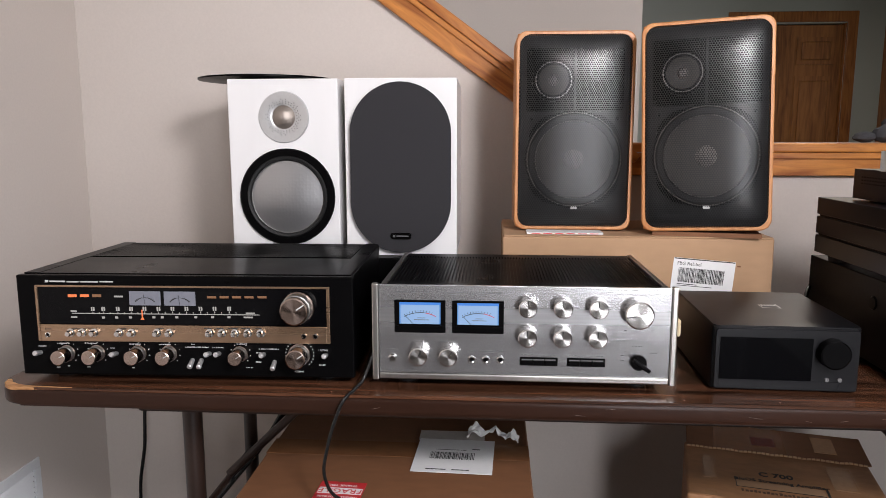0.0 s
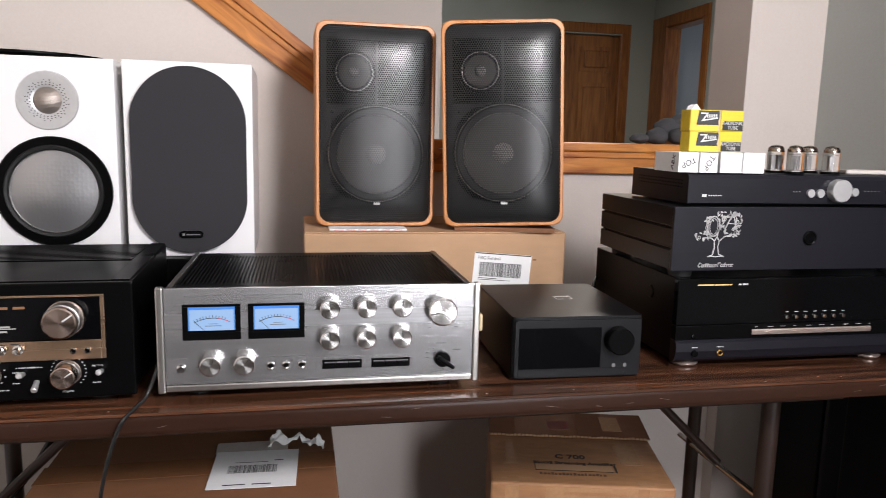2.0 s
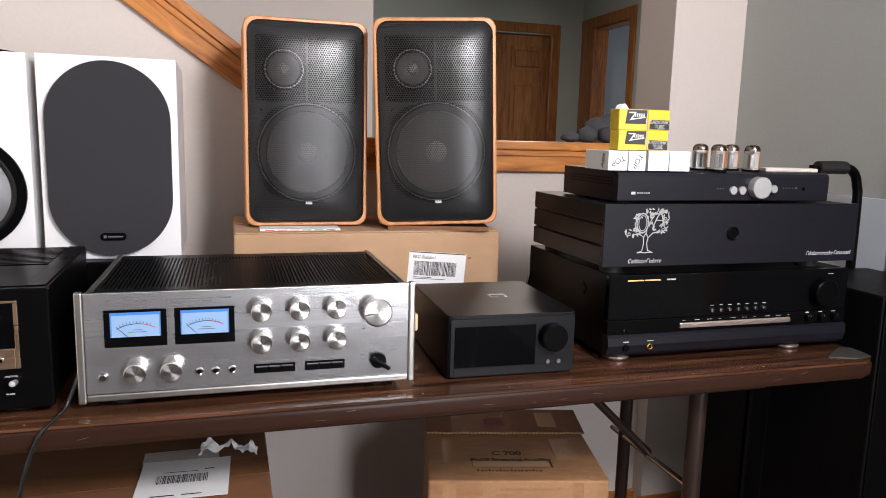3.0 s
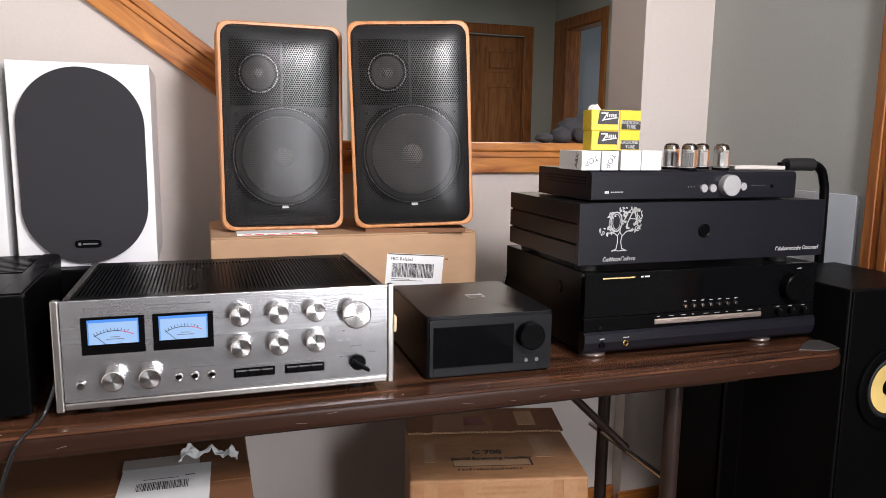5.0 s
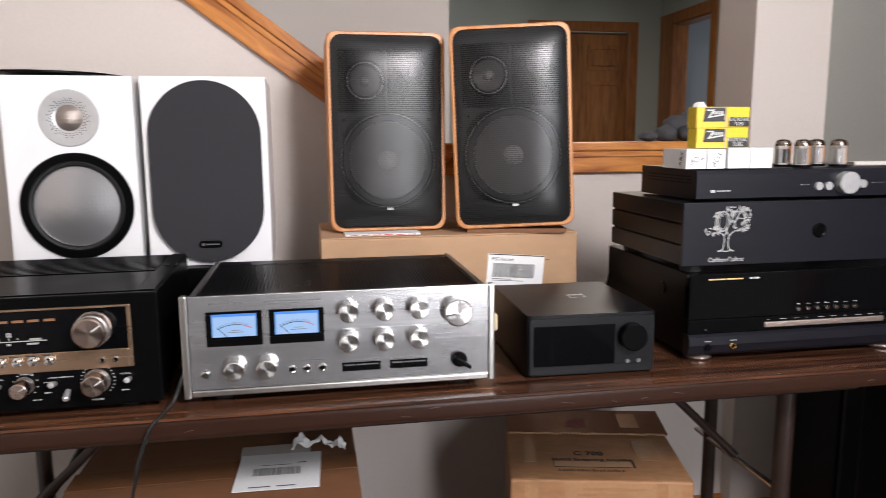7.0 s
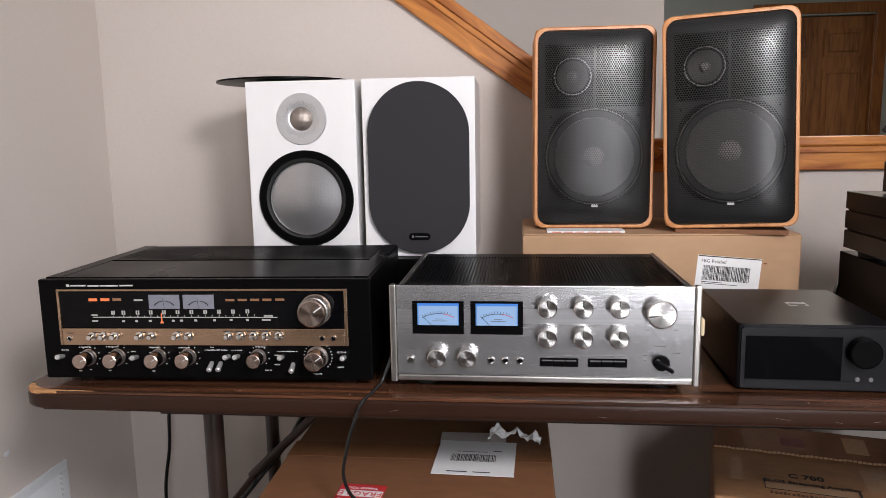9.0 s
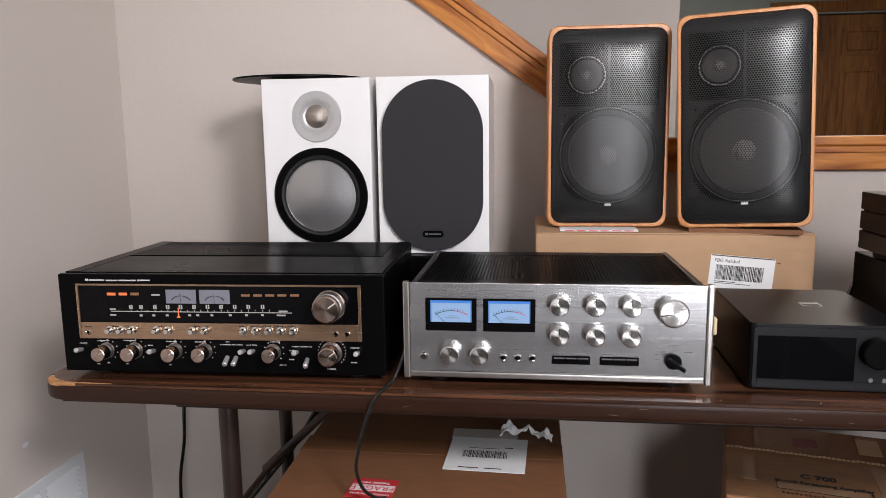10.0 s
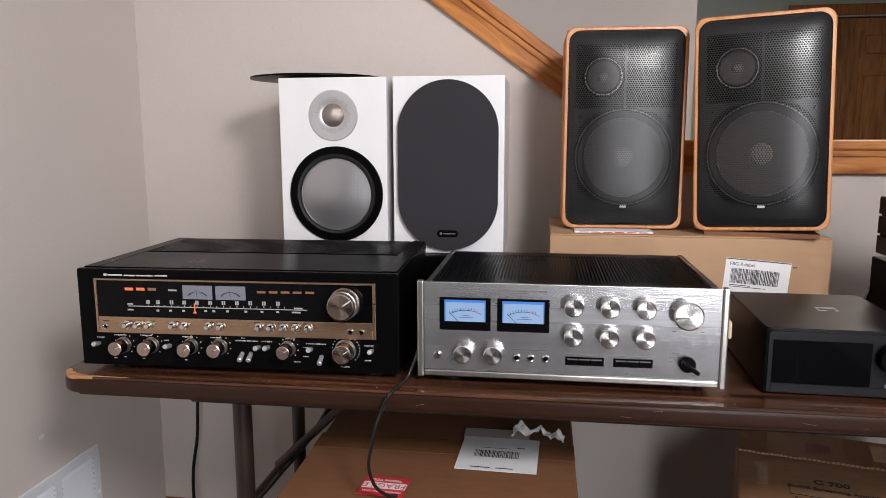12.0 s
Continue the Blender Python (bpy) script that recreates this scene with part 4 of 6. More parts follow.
    rows += [(0.389, 0.1345, 0.411, 0.1355), (0.391, 0.0575, 0.406, 0.0588), (0.377, 0.082, 0.382, 0.083), (0.417, 0.082, 0.423, 0.083), (0.374, 0.036, 0.381, 0.037), (0.374, 0.043, 0.383, 0.044), (0.416, 0.047, 0.427, 0.048), (0.378, 0.049, 0.388, 0.050),
             (0.062, 0.0585, 0.077, 0.0596), (0.102, 0.0585, 0.128, 0.0596), (0.024, 0.0472, 0.038, 0.0482), (0.145, 0.0455, 0.158, 0.0464), (0.168, 0.0455, 0.199, 0.0464), (0.227, 0.0415, 0.245, 0.0423), (0.25, 0.0415, 0.278, 0.0423), (0.298, 0.0415, 0.312, 0.0423), (0.318, 0.0415, 0.333, 0.0423), (0.338, 0.0415, 0.349, 0.0423), (0.312, 0.015, 0.33, 0.0158)]
    part("print", bars([(a, Z0 + b, c, Z0 + d) for a, b, c, d in dashes(rows, rng)], -0.0003, 0.0001), M_ENGRAVED, t, "small engraved dark print")
    return t


integrated_amp()


# ---- small black streaming amplifier ----
def streamer():
    W, H, D, Z0 = 0.213, 0.097, 0.250, 0.004
    t = thing("streaming_amplifier", pose(0.513, 0.0155, TOP, 0, 0, -1.6), "small black aluminium streaming amplifier with dark screen", "amplifier")
    part("case", put(prism(rounded(0, 0.003, W, D, 0.008, 4), Z0, Z0 + H - 0.002, "xy"), Matrix()), M_CHARCOAL, t, smooth=True)
    bm = prism(rounded(0.0006, 0.0036, W - 0.0006, D - 0.0006, 0.008, 4), Z0 + H - 0.0018, Z0 + H + 0.0008, "xy")
    part("lid", bm, M_CHARCOAL, t)
    part("bezel", prism(rounded(0.004, Z0 + 0.002, W - 0.004, Z0 + H - 0.004, 0.004, 3), -0.0002, 0.0032), M_CHARCOAL, t)
    part("screen", cuboid(0.010, -0.0016, Z0 + 0.016, 0.143, -0.0003, Z0 + 0.081, 0.0004, 1), M_SCREEN, t, "dark glass display")
    part("screen_lip", cuboid(0.010, -0.0012, Z0 + 0.003, W - 0.030, -0.0003, Z0 + 0.0152, 0.0004, 1), M_CHARCOAL, t)
    part("volume_knob", at(lathe([(0, -0.017), (0.0195, -0.017), (0.0215, -0.0155), (0.0220, -0.001), (0.0220, 0)], 40), 0.170, -0.0003, Z0 + 0.0605), M_BLACK_SATIN, t, "black volume knob", True)
    for x in (0.1655, 0.184):
        part("button", at(lathe([(0, -0.0022), (0.003, -0.002), (0.0036, 0)], 16), x, -0.0003, Z0 + 0.0185), M_PRINT_GREY, t, "", True)
    z = Z0 + H + 0.0008
    part("top_mark", join(cuboid(0.109, 0.122, z, 0.1104, 0.146, z + 0.0003), cuboid(0.137, 0.122, z, 0.1384, 0.150, z + 0.0003), cuboid(0.1106, 0.122, z, 0.1215, 0.1235, z + 0.0003), cuboid(0.132, 0.122, z, 0.1368, 0.1235, z + 0.0003), *[cuboid(0.112 + k * 0.005, 0.139, z, 0.1155 + k * 0.005, 0.146, z + 0.0003) for k in range(5)]), M_PRINT, t, "pale grey printed mark")
    for x in (0.03, W - 0.03):
        for y in (0.03, D - 0.03):
            part("foot", at(lathe([(0, 0), (0.014, 0), (0.015, 0.0039), (0, 0.0039)], 20, "z"), x, y, 0), M_RUBBER, t)
    return t


streamer()


# ---- gloss black receiver at the foot of the stack ----
def stack_receiver():
    W, H, D, Z0 = 0.498, 0.141, 0.345, 0.010
    t = thing("stereo_receiver", pose(0.802, 0.047, TOP), "wide gloss black stereo receiver with silver button bar", "receiver")
    part("cabinet", cuboid(0.004, 0.014, Z0, W - 0.004, D, Z0 + H, 0.002), M_BLACK, t)
    part("upper_panel", cuboid(0, 0, Z0 + 0.063, W, 0.0138, Z0 + H, 0.0015), M_GLOSS, t, "gloss black upper panel")
    part("middle_panel", cuboid(0, -0.001, Z0 + 0.0385, W, 0.0138, Z0 + 0.0626, 0.001), M_BLACK_SATIN, t)
    bm = prism([(0.0138, Z0), (0.004, Z0), (-0.003, Z0 + 0.006), (-0.007, Z0 + 0.02), (-0.006, Z0 + 0.034), (-0.0015, Z0 + 0.0382), (0.0138, Z0 + 0.0382)], 0, W, "yz")
    part("lower_panel", bm, M_DARKALU, t, "curved black lower panel")
    for x in (0.035, 0.395):
        for y in (0.028, D - 0.04):
            part("foot", at(lathe([(0, 0), (0.020, 0), (0.0235, 0.003), (0.0235, 0.006), (0.018, 0.0098), (0, 0.0098)], 28, "z"), x, y, 0), M_PALE_GOLD, t, "champagne metal foot", True)
    knob(t, 0.437, Z0 + 0.0985, 0.0258, 0.020, M_BLACK_SATIN, False, "volume_knob", pointer=M_BLACK, turn=-150, label="large black volume knob")
    for k in range(7):
        u = 0.2045 + k * 0.0183
        b = part("button", at(lathe([(0, -0.004), (0.0032, -0.0037), (0.0040, -0.002), (0.0040, 0)], 16), u, 0, Z0 + 0.0735), M_CHROME, t, "small polished button", True)
        part("print", bars([(u - 0.0035, Z0 + 0.0818, u + 0.0035, Z0 + 0.0828)], -0.0004, 0.0002), M_PRINT, b)
    bar = part("button_bar", cuboid(0.139, -0.0055, Z0 + 0.0445, 0.371, -0.0012, Z0 + 0.0545, 0.002), M_PALE_GOLD, t, "brushed champagne button bar")
    for k in range(4):
        u = 0.162 + k * 0.0525
        part("rocker", prism([(u, Z0 + 0.0495), (u + 0.012, Z0 + 0.0517), (u + 0.026, Z0 + 0.0525), (u + 0.040, Z0 + 0.0517), (u + 0.051, Z0 + 0.0495), (u + 0.040, Z0 + 0.0468), (u + 0.026, Z0 + 0.046), (u + 0.012, Z0 + 0.0468)], -0.0075, -0.0056), M_PALE_GOLD, bar)
    part("print", bars([(0.146 + k * 0.0245, Z0 + 0.0574, 0.146 + k * 0.0245 + (0.011 if k % 3 else 0.005), Z0 + 0.0582) for k in range(10)], -0.0014, -0.0009), M_PRINT, t)
    for u in (0.411, 0.441, 0.471):
        knob(t, u, Z0 + 0.0515, 0.0065, 0.010, M_BLACK_SATIN, False, "small_knob", y=-0.001, pointer=M_PRINT_GREY)
        part("print", bars([(u - 0.004, Z0 + 0.0598, u + 0.004, Z0 + 0.0611)], -0.0014, -0.0009), M_PRINT, t)
    part("power_button", at(lathe([(0, -0.004), (0.0055, -0.0035), (0.0065, 0)], 20), 0.034, -0.0058, Z0 + 0.0165), M_BLACK_SATIN, t, "", True)
    part("standby_lens", at(lathe([(0, -0.003), (0.0038, -0.0015), (0.0042, 0)], 16), 0.033, -0.001, Z0 + 0.0445), M_GLOSS, t, "", True)
    jack(t, 0.0805, Z0 + 0.0165, 0.0058, -0.0058, M_BRASS)
    part("print", bars([(0.029, Z0 + 0.0262, 0.039, Z0 + 0.0274), (0.075, Z0 + 0.0262, 0.087, Z0 + 0.0274)], -0.0074, -0.0060), M_PRINT, t)
    part("print", bars([(0.034, Z0 + 0.1300, 0.064, Z0 + 0.1324), (0.066, Z0 + 0.1300, 0.097, Z0 + 0.1324)], -0.0004, 0.0002), M_PRINT_GOLD, t, "gold printed mark")
    part("print", bars([(0.109, Z0 + 0.1300, 0.115, Z0 + 0.1328), (0.1165, Z0 + 0.1300, 0.127, Z0 + 0.1328), (0.45, Z0 + 0.131, 0.462, Z0 + 0.132)], -0.0004, 0.0002), M_PRINT, t)
    part("side_screw", at(lathe([(0, -0.002), (0.010, -0.002), (0.012, 0)], 20, "x"), 0.004, 0.10, Z0 + 0.10), M_BLACK_SATIN, t, "", True)
    return t


stack_receiver()


# ---- black power amplifier with a white tree ----
def power_amp():
    W, H, D, Z0 = 0.522, 0.105, 0.290, 0.0
    t = thing("power_amplifier", pose(0.7905, 0.054, 0.905), "black power amplifier with a white printed tree on the front", "amplifier")
    for k, (z0, z1) in enumerate(((0, 0.0335), (0.036, 0.0690), (0.0715, H - 0.001))):
        part("body_plate", cuboid(0.0, 0.0085, z0 + 0.0005, W, D, z1 - 0.0005, 0.0015), M_CHARCOAL, t, "black aluminium body section")
    part("core", cuboid(0.004, 0.0085, 0.002, W - 0.004, D - 0.004, H - 0.003), M_BLACK, t)
    part("faceplate", cuboid(-0.001, 0, -0.001, W + 0.001, 0.008, H, 0.001), M_DARKALU, t, "brushed black faceplate")
    for x in (0.035, W - 0.075):
        for y in (0.035, D - 0.03):
            part("foot", at(lathe([(0, -0.0139), (0.019, -0.0139), (0.021, -0.002), (0, -0.001)], 24, "z"), x, y, 0), M_RUBBER, t, "", True)
    b = part("power_button", at(lathe([(0.0085, -0.0025), (0.0105, -0.0035), (0.0125, -0.002), (0.0125, 0)], 32), 0.251, 0, 0.053), M_BLACK_SATIN, t, "", True)
    part("button_face", at(lathe([(0, -0.0022), (0.0084, -0.0022), (0.0084, 0)], 28), 0.251, 0, 0.053), M_GLOSS, b)
    # tree in line work: hollow trunk, limbs, two large open shapes in the crown and many small leaves
    def stroke(a, c, w):
        a, c = Vector((a[0], 0, a[1])), Vector((c[0], 0, c[1]))
        d = c - a
        return put(cuboid(-w * 0.5, -0.0005, -w, d.length + w * 0.5, 0.0002, w), Matrix.Translation(a) @ Matrix.Rotation(-math.atan2(d.z, d.x), 4, "Y"))

    def line(points, w):
        return [stroke(a, c, w) for a, c in zip(points, points[1:])]

    def ring(x, z, rx, rz, w, n=16):
        return line([(x + rx * math.cos(q), z + rz * math.sin(q)) for q in np.linspace(0, 2 * math.pi, n + 1)], w)

    NARROW = Matrix.Translation((0.003, 0, 0.004)) @ Matrix.Diagonal((0.87, 1, 1, 1))
    trunk = line([(0.069, 0.0185), (0.079, 0.0215), (0.082, 0.034), (0.081, 0.045), (0.073, 0.050), (0.058, 0.050)], 0.0008)
    trunk += line([(0.103, 0.0185), (0.092, 0.0225), (0.089, 0.034), (0.091, 0.044), (0.101, 0.052), (0.122, 0.056)], 0.0008)
    trunk += line([(0.069, 0.0185), (0.078, 0.0192), (0.086, 0.0183), (0.094, 0.0193), (0.103, 0.0185)], 0.0007)
    trunk += line([(0.082, 0.046), (0.086, 0.052), (0.090, 0.046)], 0.0008) + line([(0.086, 0.052), (0.090, 0.066), (0.101, 0.080)], 0.0008)
    trunk += line([(0.066, 0.058), (0.061, 0.066), (0.064, 0.078), (0.072, 0.085)], 0.0006)
    part("tree_print", join(*trunk), M_PRINT, t, "white printed tree").matrix_basis = NARROW
    shapes = ring(0.0775, 0.069, 0.0125, 0.0165, 0.0011) + ring(0.0775, 0.069, 0.0085, 0.013, 0.0005)
    shapes += line([(0.101, 0.064), (0.116, 0.091), (0.126, 0.063)], 0.0010) + line([(0.107, 0.074), (0.123, 0.073)], 0.0007)
    part("tree_print", join(*shapes), M_PRINT, t, "two large open white shapes in the crown").matrix_basis = NARROW
    rng = random.Random(11)
    leaves = []

    def leaf(x, z, r, a):
        return put(prism([(-1.7 * r, 0), (-0.6 * r, 0.62 * r), (0.5 * r, 0.6 * r), (1.8 * r, 0), (0.5 * r, -0.6 * r), (-0.6 * r, -0.62 * r)], -0.0005, 0.0002), Matrix.Translation((x, 0, z)) @ Matrix.Rotation(a, 4, "Y"))
    for cx, cz, rx, rz, n in ((0.056, 0.053, 0.017, 0.008, 22), (0.107, 0.089, 0.024, 0.006, 24), (0.128, 0.080, 0.007, 0.012, 13), (0.116, 0.060, 0.018, 0.008, 26), (0.093, 0.072, 0.006, 0.012, 10), (0.067, 0.079, 0.008, 0.006, 9)):
        for _ in range(n):
            q, d = rng.uniform(0, 6.28), rng.uniform(0.25, 1) ** 0.5
            leaves.append(leaf(cx + rx * d * math.cos(q), cz + rz * d * math.sin(q), rng.uniform(0.0017, 0.0024), rng.uniform(0, 3.14)))
        leaves += ring(cx + rng.uniform(-0.5, 0.5) * rx, cz - 0.3 * rz, 0.0026, 0.0026, 0.0005, 9)
    part("leaf_print", join(*leaves), M_PRINT, t, "white printed leaves").matrix_basis = NARROW
    # maker's and model lettering as slanted looped strokes
    rng = random.Random(3)
    for x0, x1, z in ((0.048, 0.078, 0.0072), (0.083, 0.109, 0.0075), (0.414, 0.471, 0.0135), (0.477, 0.511, 0.0140)):
        rows, x = [], x0
        while x < x1:
            tall = x == x0
            rx, rz = (0.0023, 0.0036) if tall else (0.0015, 0.0021)
            cz = z + rz - 0.0021
            loop = [(x + rx + rx * math.cos(q) + 0.3 * rz * math.sin(q), cz + rz * math.sin(q)) for q in np.linspace(0.5, 5.6 if rng.random() < 0.6 else 4.2, 8)]
            rows += line(loop, 0.0006)
            if not tall and rng.random() < 0.55:
                up = 0.0068 if rng.random() < 0.4 else 0.0042
                rows += line([(x + 2 * rx - 0.0004, z - 0.0021), (x + 2 * rx + up * 0.22, z - 0.0021 + up)], 0.0006)
            x += 2 * rx + 0.0009
        part("lettering_strokes", join(*rows), M_PRINT, t, "white slanted lettering")
    return t


power_amp()


# ---- preamplifier ----
def preamp():
    W, H, D, Z0 = 0.437, 0.0525, 0.205, 0.0
    t = thing("preamplifier", pose(0.822, 0.075, 1.0126), "slim dark grey aluminium preamplifier with a silver knob", "preamplifier")
    bm = prism([(0.004, 0.0), (D, 0.0), (D, H - 0.001), (0.012, H - 0.001), (0.003, H - 0.004), (0, H - 0.010), (0, 0.002)], 0, W, "yz")
    part("shell", bm, M_DARKALU, t, "folded dark aluminium shell")
    for r in range(3):
        part("vent_row", join(*[cuboid(-0.0003, 0.02 + k * 0.009, 0.026 + r * 0.0055, 0.0002, 0.025 + k * 0.009, 0.0285 + r * 0.0055) for k in range(18)]), M_BLACK, t)
    for x in (0.03, W - 0.03):
        part("foot", cuboid(x - 0.01, 0.03, -0.0024, x + 0.01, 0.05, -0.0001), M_RUBBER, t)
        part("foot", cuboid(x - 0.01, D - 0.04, -0.0024, x + 0.01, D - 0.02, -0.0001), M_RUBBER, t)
    part("volume_knob", at(lathe([(0, -0.015), (0.0183, -0.015), (0.0193, -0.0138), (0.0197, 0)], 40), 0.280, 0, 0.0248), M_SILVER, t, "silver volume knob", True)
    part("input_knob", at(lathe([(0, -0.008), (0.0068, -0.008), (0.0073, -0.007), (0.0073, 0)], 24), 0.311, 0, 0.0225), M_SILVER, t, "", True)
    for u in (0.2285, 0.2475):
        part("button", at(lathe([(0, -0.004), (0.0068, -0.004), (0.0074, -0.003), (0.0074, 0)], 24), u, 0, 0.0195), M_SILVER, t, "silver push button", True)
    part("print", bars([(0.026, 0.012, 0.034, 0.0165)] + [(0.0375 + k * 0.0042, 0.0135, 0.0405 + k * 0.0042, 0.0153) for k in range(6)] + [(0.1955 + k * 0.006, 0.0215, 0.197 + k * 0.006, 0.023) for k in range(3)] + [(0.335 + k * 0.007, 0.0235, 0.3363 + k * 0.007, 0.0248) for k in range(5)], -0.0004, 0.0002), M_PRINT, t, "small white print")
    part("sensor", at(lathe([(0, -0.001), (0.0032, -0.001), (0.0032, 0)], 16), 0.381, 0, 0.0225), M_GLOSS, t)
    return t


preamp()
PRE_TOP, SHIFT = 1.0126 + 0.0518, 0.004


def vacuum_tube(x, y, group="small tubes on the preamplifier"):
    t = thing("vacuum_tube", pose(x + SHIFT, y, PRE_TOP), "small clear glass vacuum tube with a silvered top", "vacuum tube", group)
    part("socket", lathe([(0, 0.0), (0.0155, 0.0), (0.0155, 0.004), (0, 0.004)], 24, "z"), M_BLACK, t)
    part("plates", join(cuboid(-0.010, -0.004, 0.006, -0.002, 0.004, 0.031, 0.001), cuboid(0.002, -0.004, 0.006, 0.010, 0.004, 0.031, 0.001), at(lathe([(0, 0.0), (0.0105, 0.0), (0.0105, 0.001), (0, 0.001)], 20, "z"), 0, 0, 0.032), at(lathe([(0, 0.0), (0.0105, 0.0), (0.0105, 0.001), (0, 0.001)], 20, "z"), 0, 0, 0.0055)), M_TUBE_IN, t, "grey metal plates")
    part("getter", lathe([(0.0128, 0.0365), (0.0126, 0.0405), (0.0105, 0.0445), (0.004, 0.0465), (0, 0.0468)], 24, "z"), M_GETTER, t, "silvered top", True)
    g = part("envelope", lathe([(0.013, 0.004), (0.0138, 0.007), (0.0138, 0.038), (0.0130, 0.0425), (0.010, 0.0463), (0.004, 0.0483), (0, 0.0488)], 24, "z"), M_GLASS, t, "clear glass envelope", True)
    g.visible_shadow = False
    return t


first = vacuum_tube(1.010, 0.125)
for x, y in ((1.024, 0.092), (1.088, 0.14), (1.101, 0.10)):
    copy_thing(first, pose(x + SHIFT, y, PRE_TOP, 0, 0, x * 300 % 90))


def small_carton(name, x, y, z, w, d, h, rz, material, label):
    t = thing(name, pose(x + SHIFT, y, z, 0, 0, rz), label, "small box", "tube boxes on the preamplifier")
    part("carton", cuboid(0, 0, 0, w, d, h, 0.0007, 1), material, t)
    part("flap_seam", cuboid(0.0012, -0.0003, h - 0.004, w - 0.0012, 0.0001, h - 0.0036), M_PAPER_GREY, t)
    return t


def marks(t, w, h, word, tilt, y=-0.0004):
    words(word, h * 0.42, M_INK, t, Matrix.Translation((w * 0.5, y, h * 0.5)) @ FRONT @ Matrix.Rotation(radians(tilt), 4, "Z"), "hand_lettering")


a = small_carton("white_carton", 0.799, 0.078, PRE_TOP, 0.0355, 0.085, 0.033, -1, M_PAPER, "white tube carton with handwritten marks in black")
marks(a, 0.0355, 0.033, "TOP", 205)
words("ABX", 0.013, M_INK, a, Matrix.Translation((-0.0004, 0.018, 0.0165)) @ Matrix.Rotation(radians(-90), 4, "Z") @ FRONT @ Matrix.Rotation(radians(75), 4, "Z"), "hand_lettering")
a = small_carton("white_carton", 0.8365, 0.0765, PRE_TOP, 0.032, 0.085, 0.033, -1, M_PAPER, "narrow white tube carton with handwritten marks in black")
marks(a, 0.032, 0.033, "TOP", 240)
small_carton("white_carton", 0.8755, 0.079, PRE_TOP, 0.0385, 0.085, 0.034, -3, M_PAPER, "plain white tube carton")
small_carton("white_carton", 0.9155, 0.0765, PRE_TOP, 0.0385, 0.085, 0.034, -3, M_PAPER, "plain white tube carton beside the tubes")


def yellow_carton(x, y, z, w, d, h, rz, kind):
    t = thing("yellow_carton", pose(x + SHIFT, y, z, 0, 0, rz), "worn yellow and black printed tube carton", "small box", "yellow tube cartons in a pile")
    part("carton", cuboid(0, 0, 0, w, d, h, 0.0008, 1), M_YELLOW, t)
    if kind == "mark":
        part("black_panel", prism([(w * 0.22, h * 0.30), (w * 0.97, h * 0.30), (w * 0.97, h * 0.96), (w * 0.28, h * 0.96)], -0.0006, 0.0001), M_INK, t, "black printed panel")
        part("mark", prism([(w * 0.34, h * 0.80), (w * 0.52, h * 0.80), (w * 0.36, h * 0.46), (w * 0.92, h * 0.60), (w * 0.92, h * 0.66), (w * 0.47, h * 0.555), (w * 0.60, h * 0.87), (w * 0.34, h * 0.87)], -0.0009, -0.0005), M_PRINT, t, "white printed lightning mark")
        part("mark", bars([(w * (0.54 + k * 0.075), h * 0.64, w * (0.585 + k * 0.075), h * 0.80) for k in range(5)], -0.0009, -0.0005), M_PRINT, t, "white printed strokes")
        part("worn_end", cuboid(-0.0004, 0.002, 0.002, 0.0001, d - 0.002, h - 0.002), M_YELLOW, t)
        part("torn_edge", prism([(w * 0.955, h * 0.0), (w, h * 0.0), (w, h), (w * 0.965, h), (w * 0.975, h * 0.7), (w * 0.94, h * 0.45), (w * 0.97, h * 0.2)], -0.0011, -0.0007), M_AGED, t, "worn torn card edge")
    else:
        part("black_panel", bars([(w * 0.08, h * 0.04, w * 0.98, h * 0.50)], -0.0006, 0.0001), M_INK, t, "black printed panel")
        words("RADIONIC", h * 0.25, M_PRINT, t, on_front(w * 0.53, -0.0007, h * 0.385), "print")
        words("TUBE", h * 0.25, M_PRINT, t, on_front(w * 0.53, -0.0007, h * 0.165), "print")
    return t


z1 = PRE_TOP + 0.034
yellow_carton(0.8235, 0.092, z1, 0.0505, 0.036, 0.0335, -5, "mark")
yellow_carton(0.8225, 0.093, z1 + 0.0338, 0.0515, 0.036, 0.035, -5, "mark")
yellow_carton(0.8765, 0.090, z1 + 0.0005, 0.043, 0.040, 0.034, 4, "words")
yellow_carton(0.8765, 0.090, z1 + 0.0348, 0.044, 0.040, 0.034, 4, "words")
scrap = thing("paper_scrap", pose(0.838, 0.11, z1 + 0.0695, 0, 0, 20), "small folded scrap of white paper", "paper")
part("sheet", put(prism([(0, 0), (0.022, 0), (0.012, 0.009), (0.004, 0.006)], 0, 0.012), Matrix()), M_PAPER, scrap)
remote = thing("remote_control", pose(1.153, 0.118, PRE_TOP, 0, 0, -12), "slim silver remote control lying on the preamplifier", "remote control")
part("body", cuboid(0, 0, 0, 0.102, 0.032, 0.007, 0.0015), M_PAPER_GREY, remote)
part("button_field", cuboid(0.012, 0.008, 0.007, 0.07, 0.024, 0.0075), M_PAPER_GREY, remote)


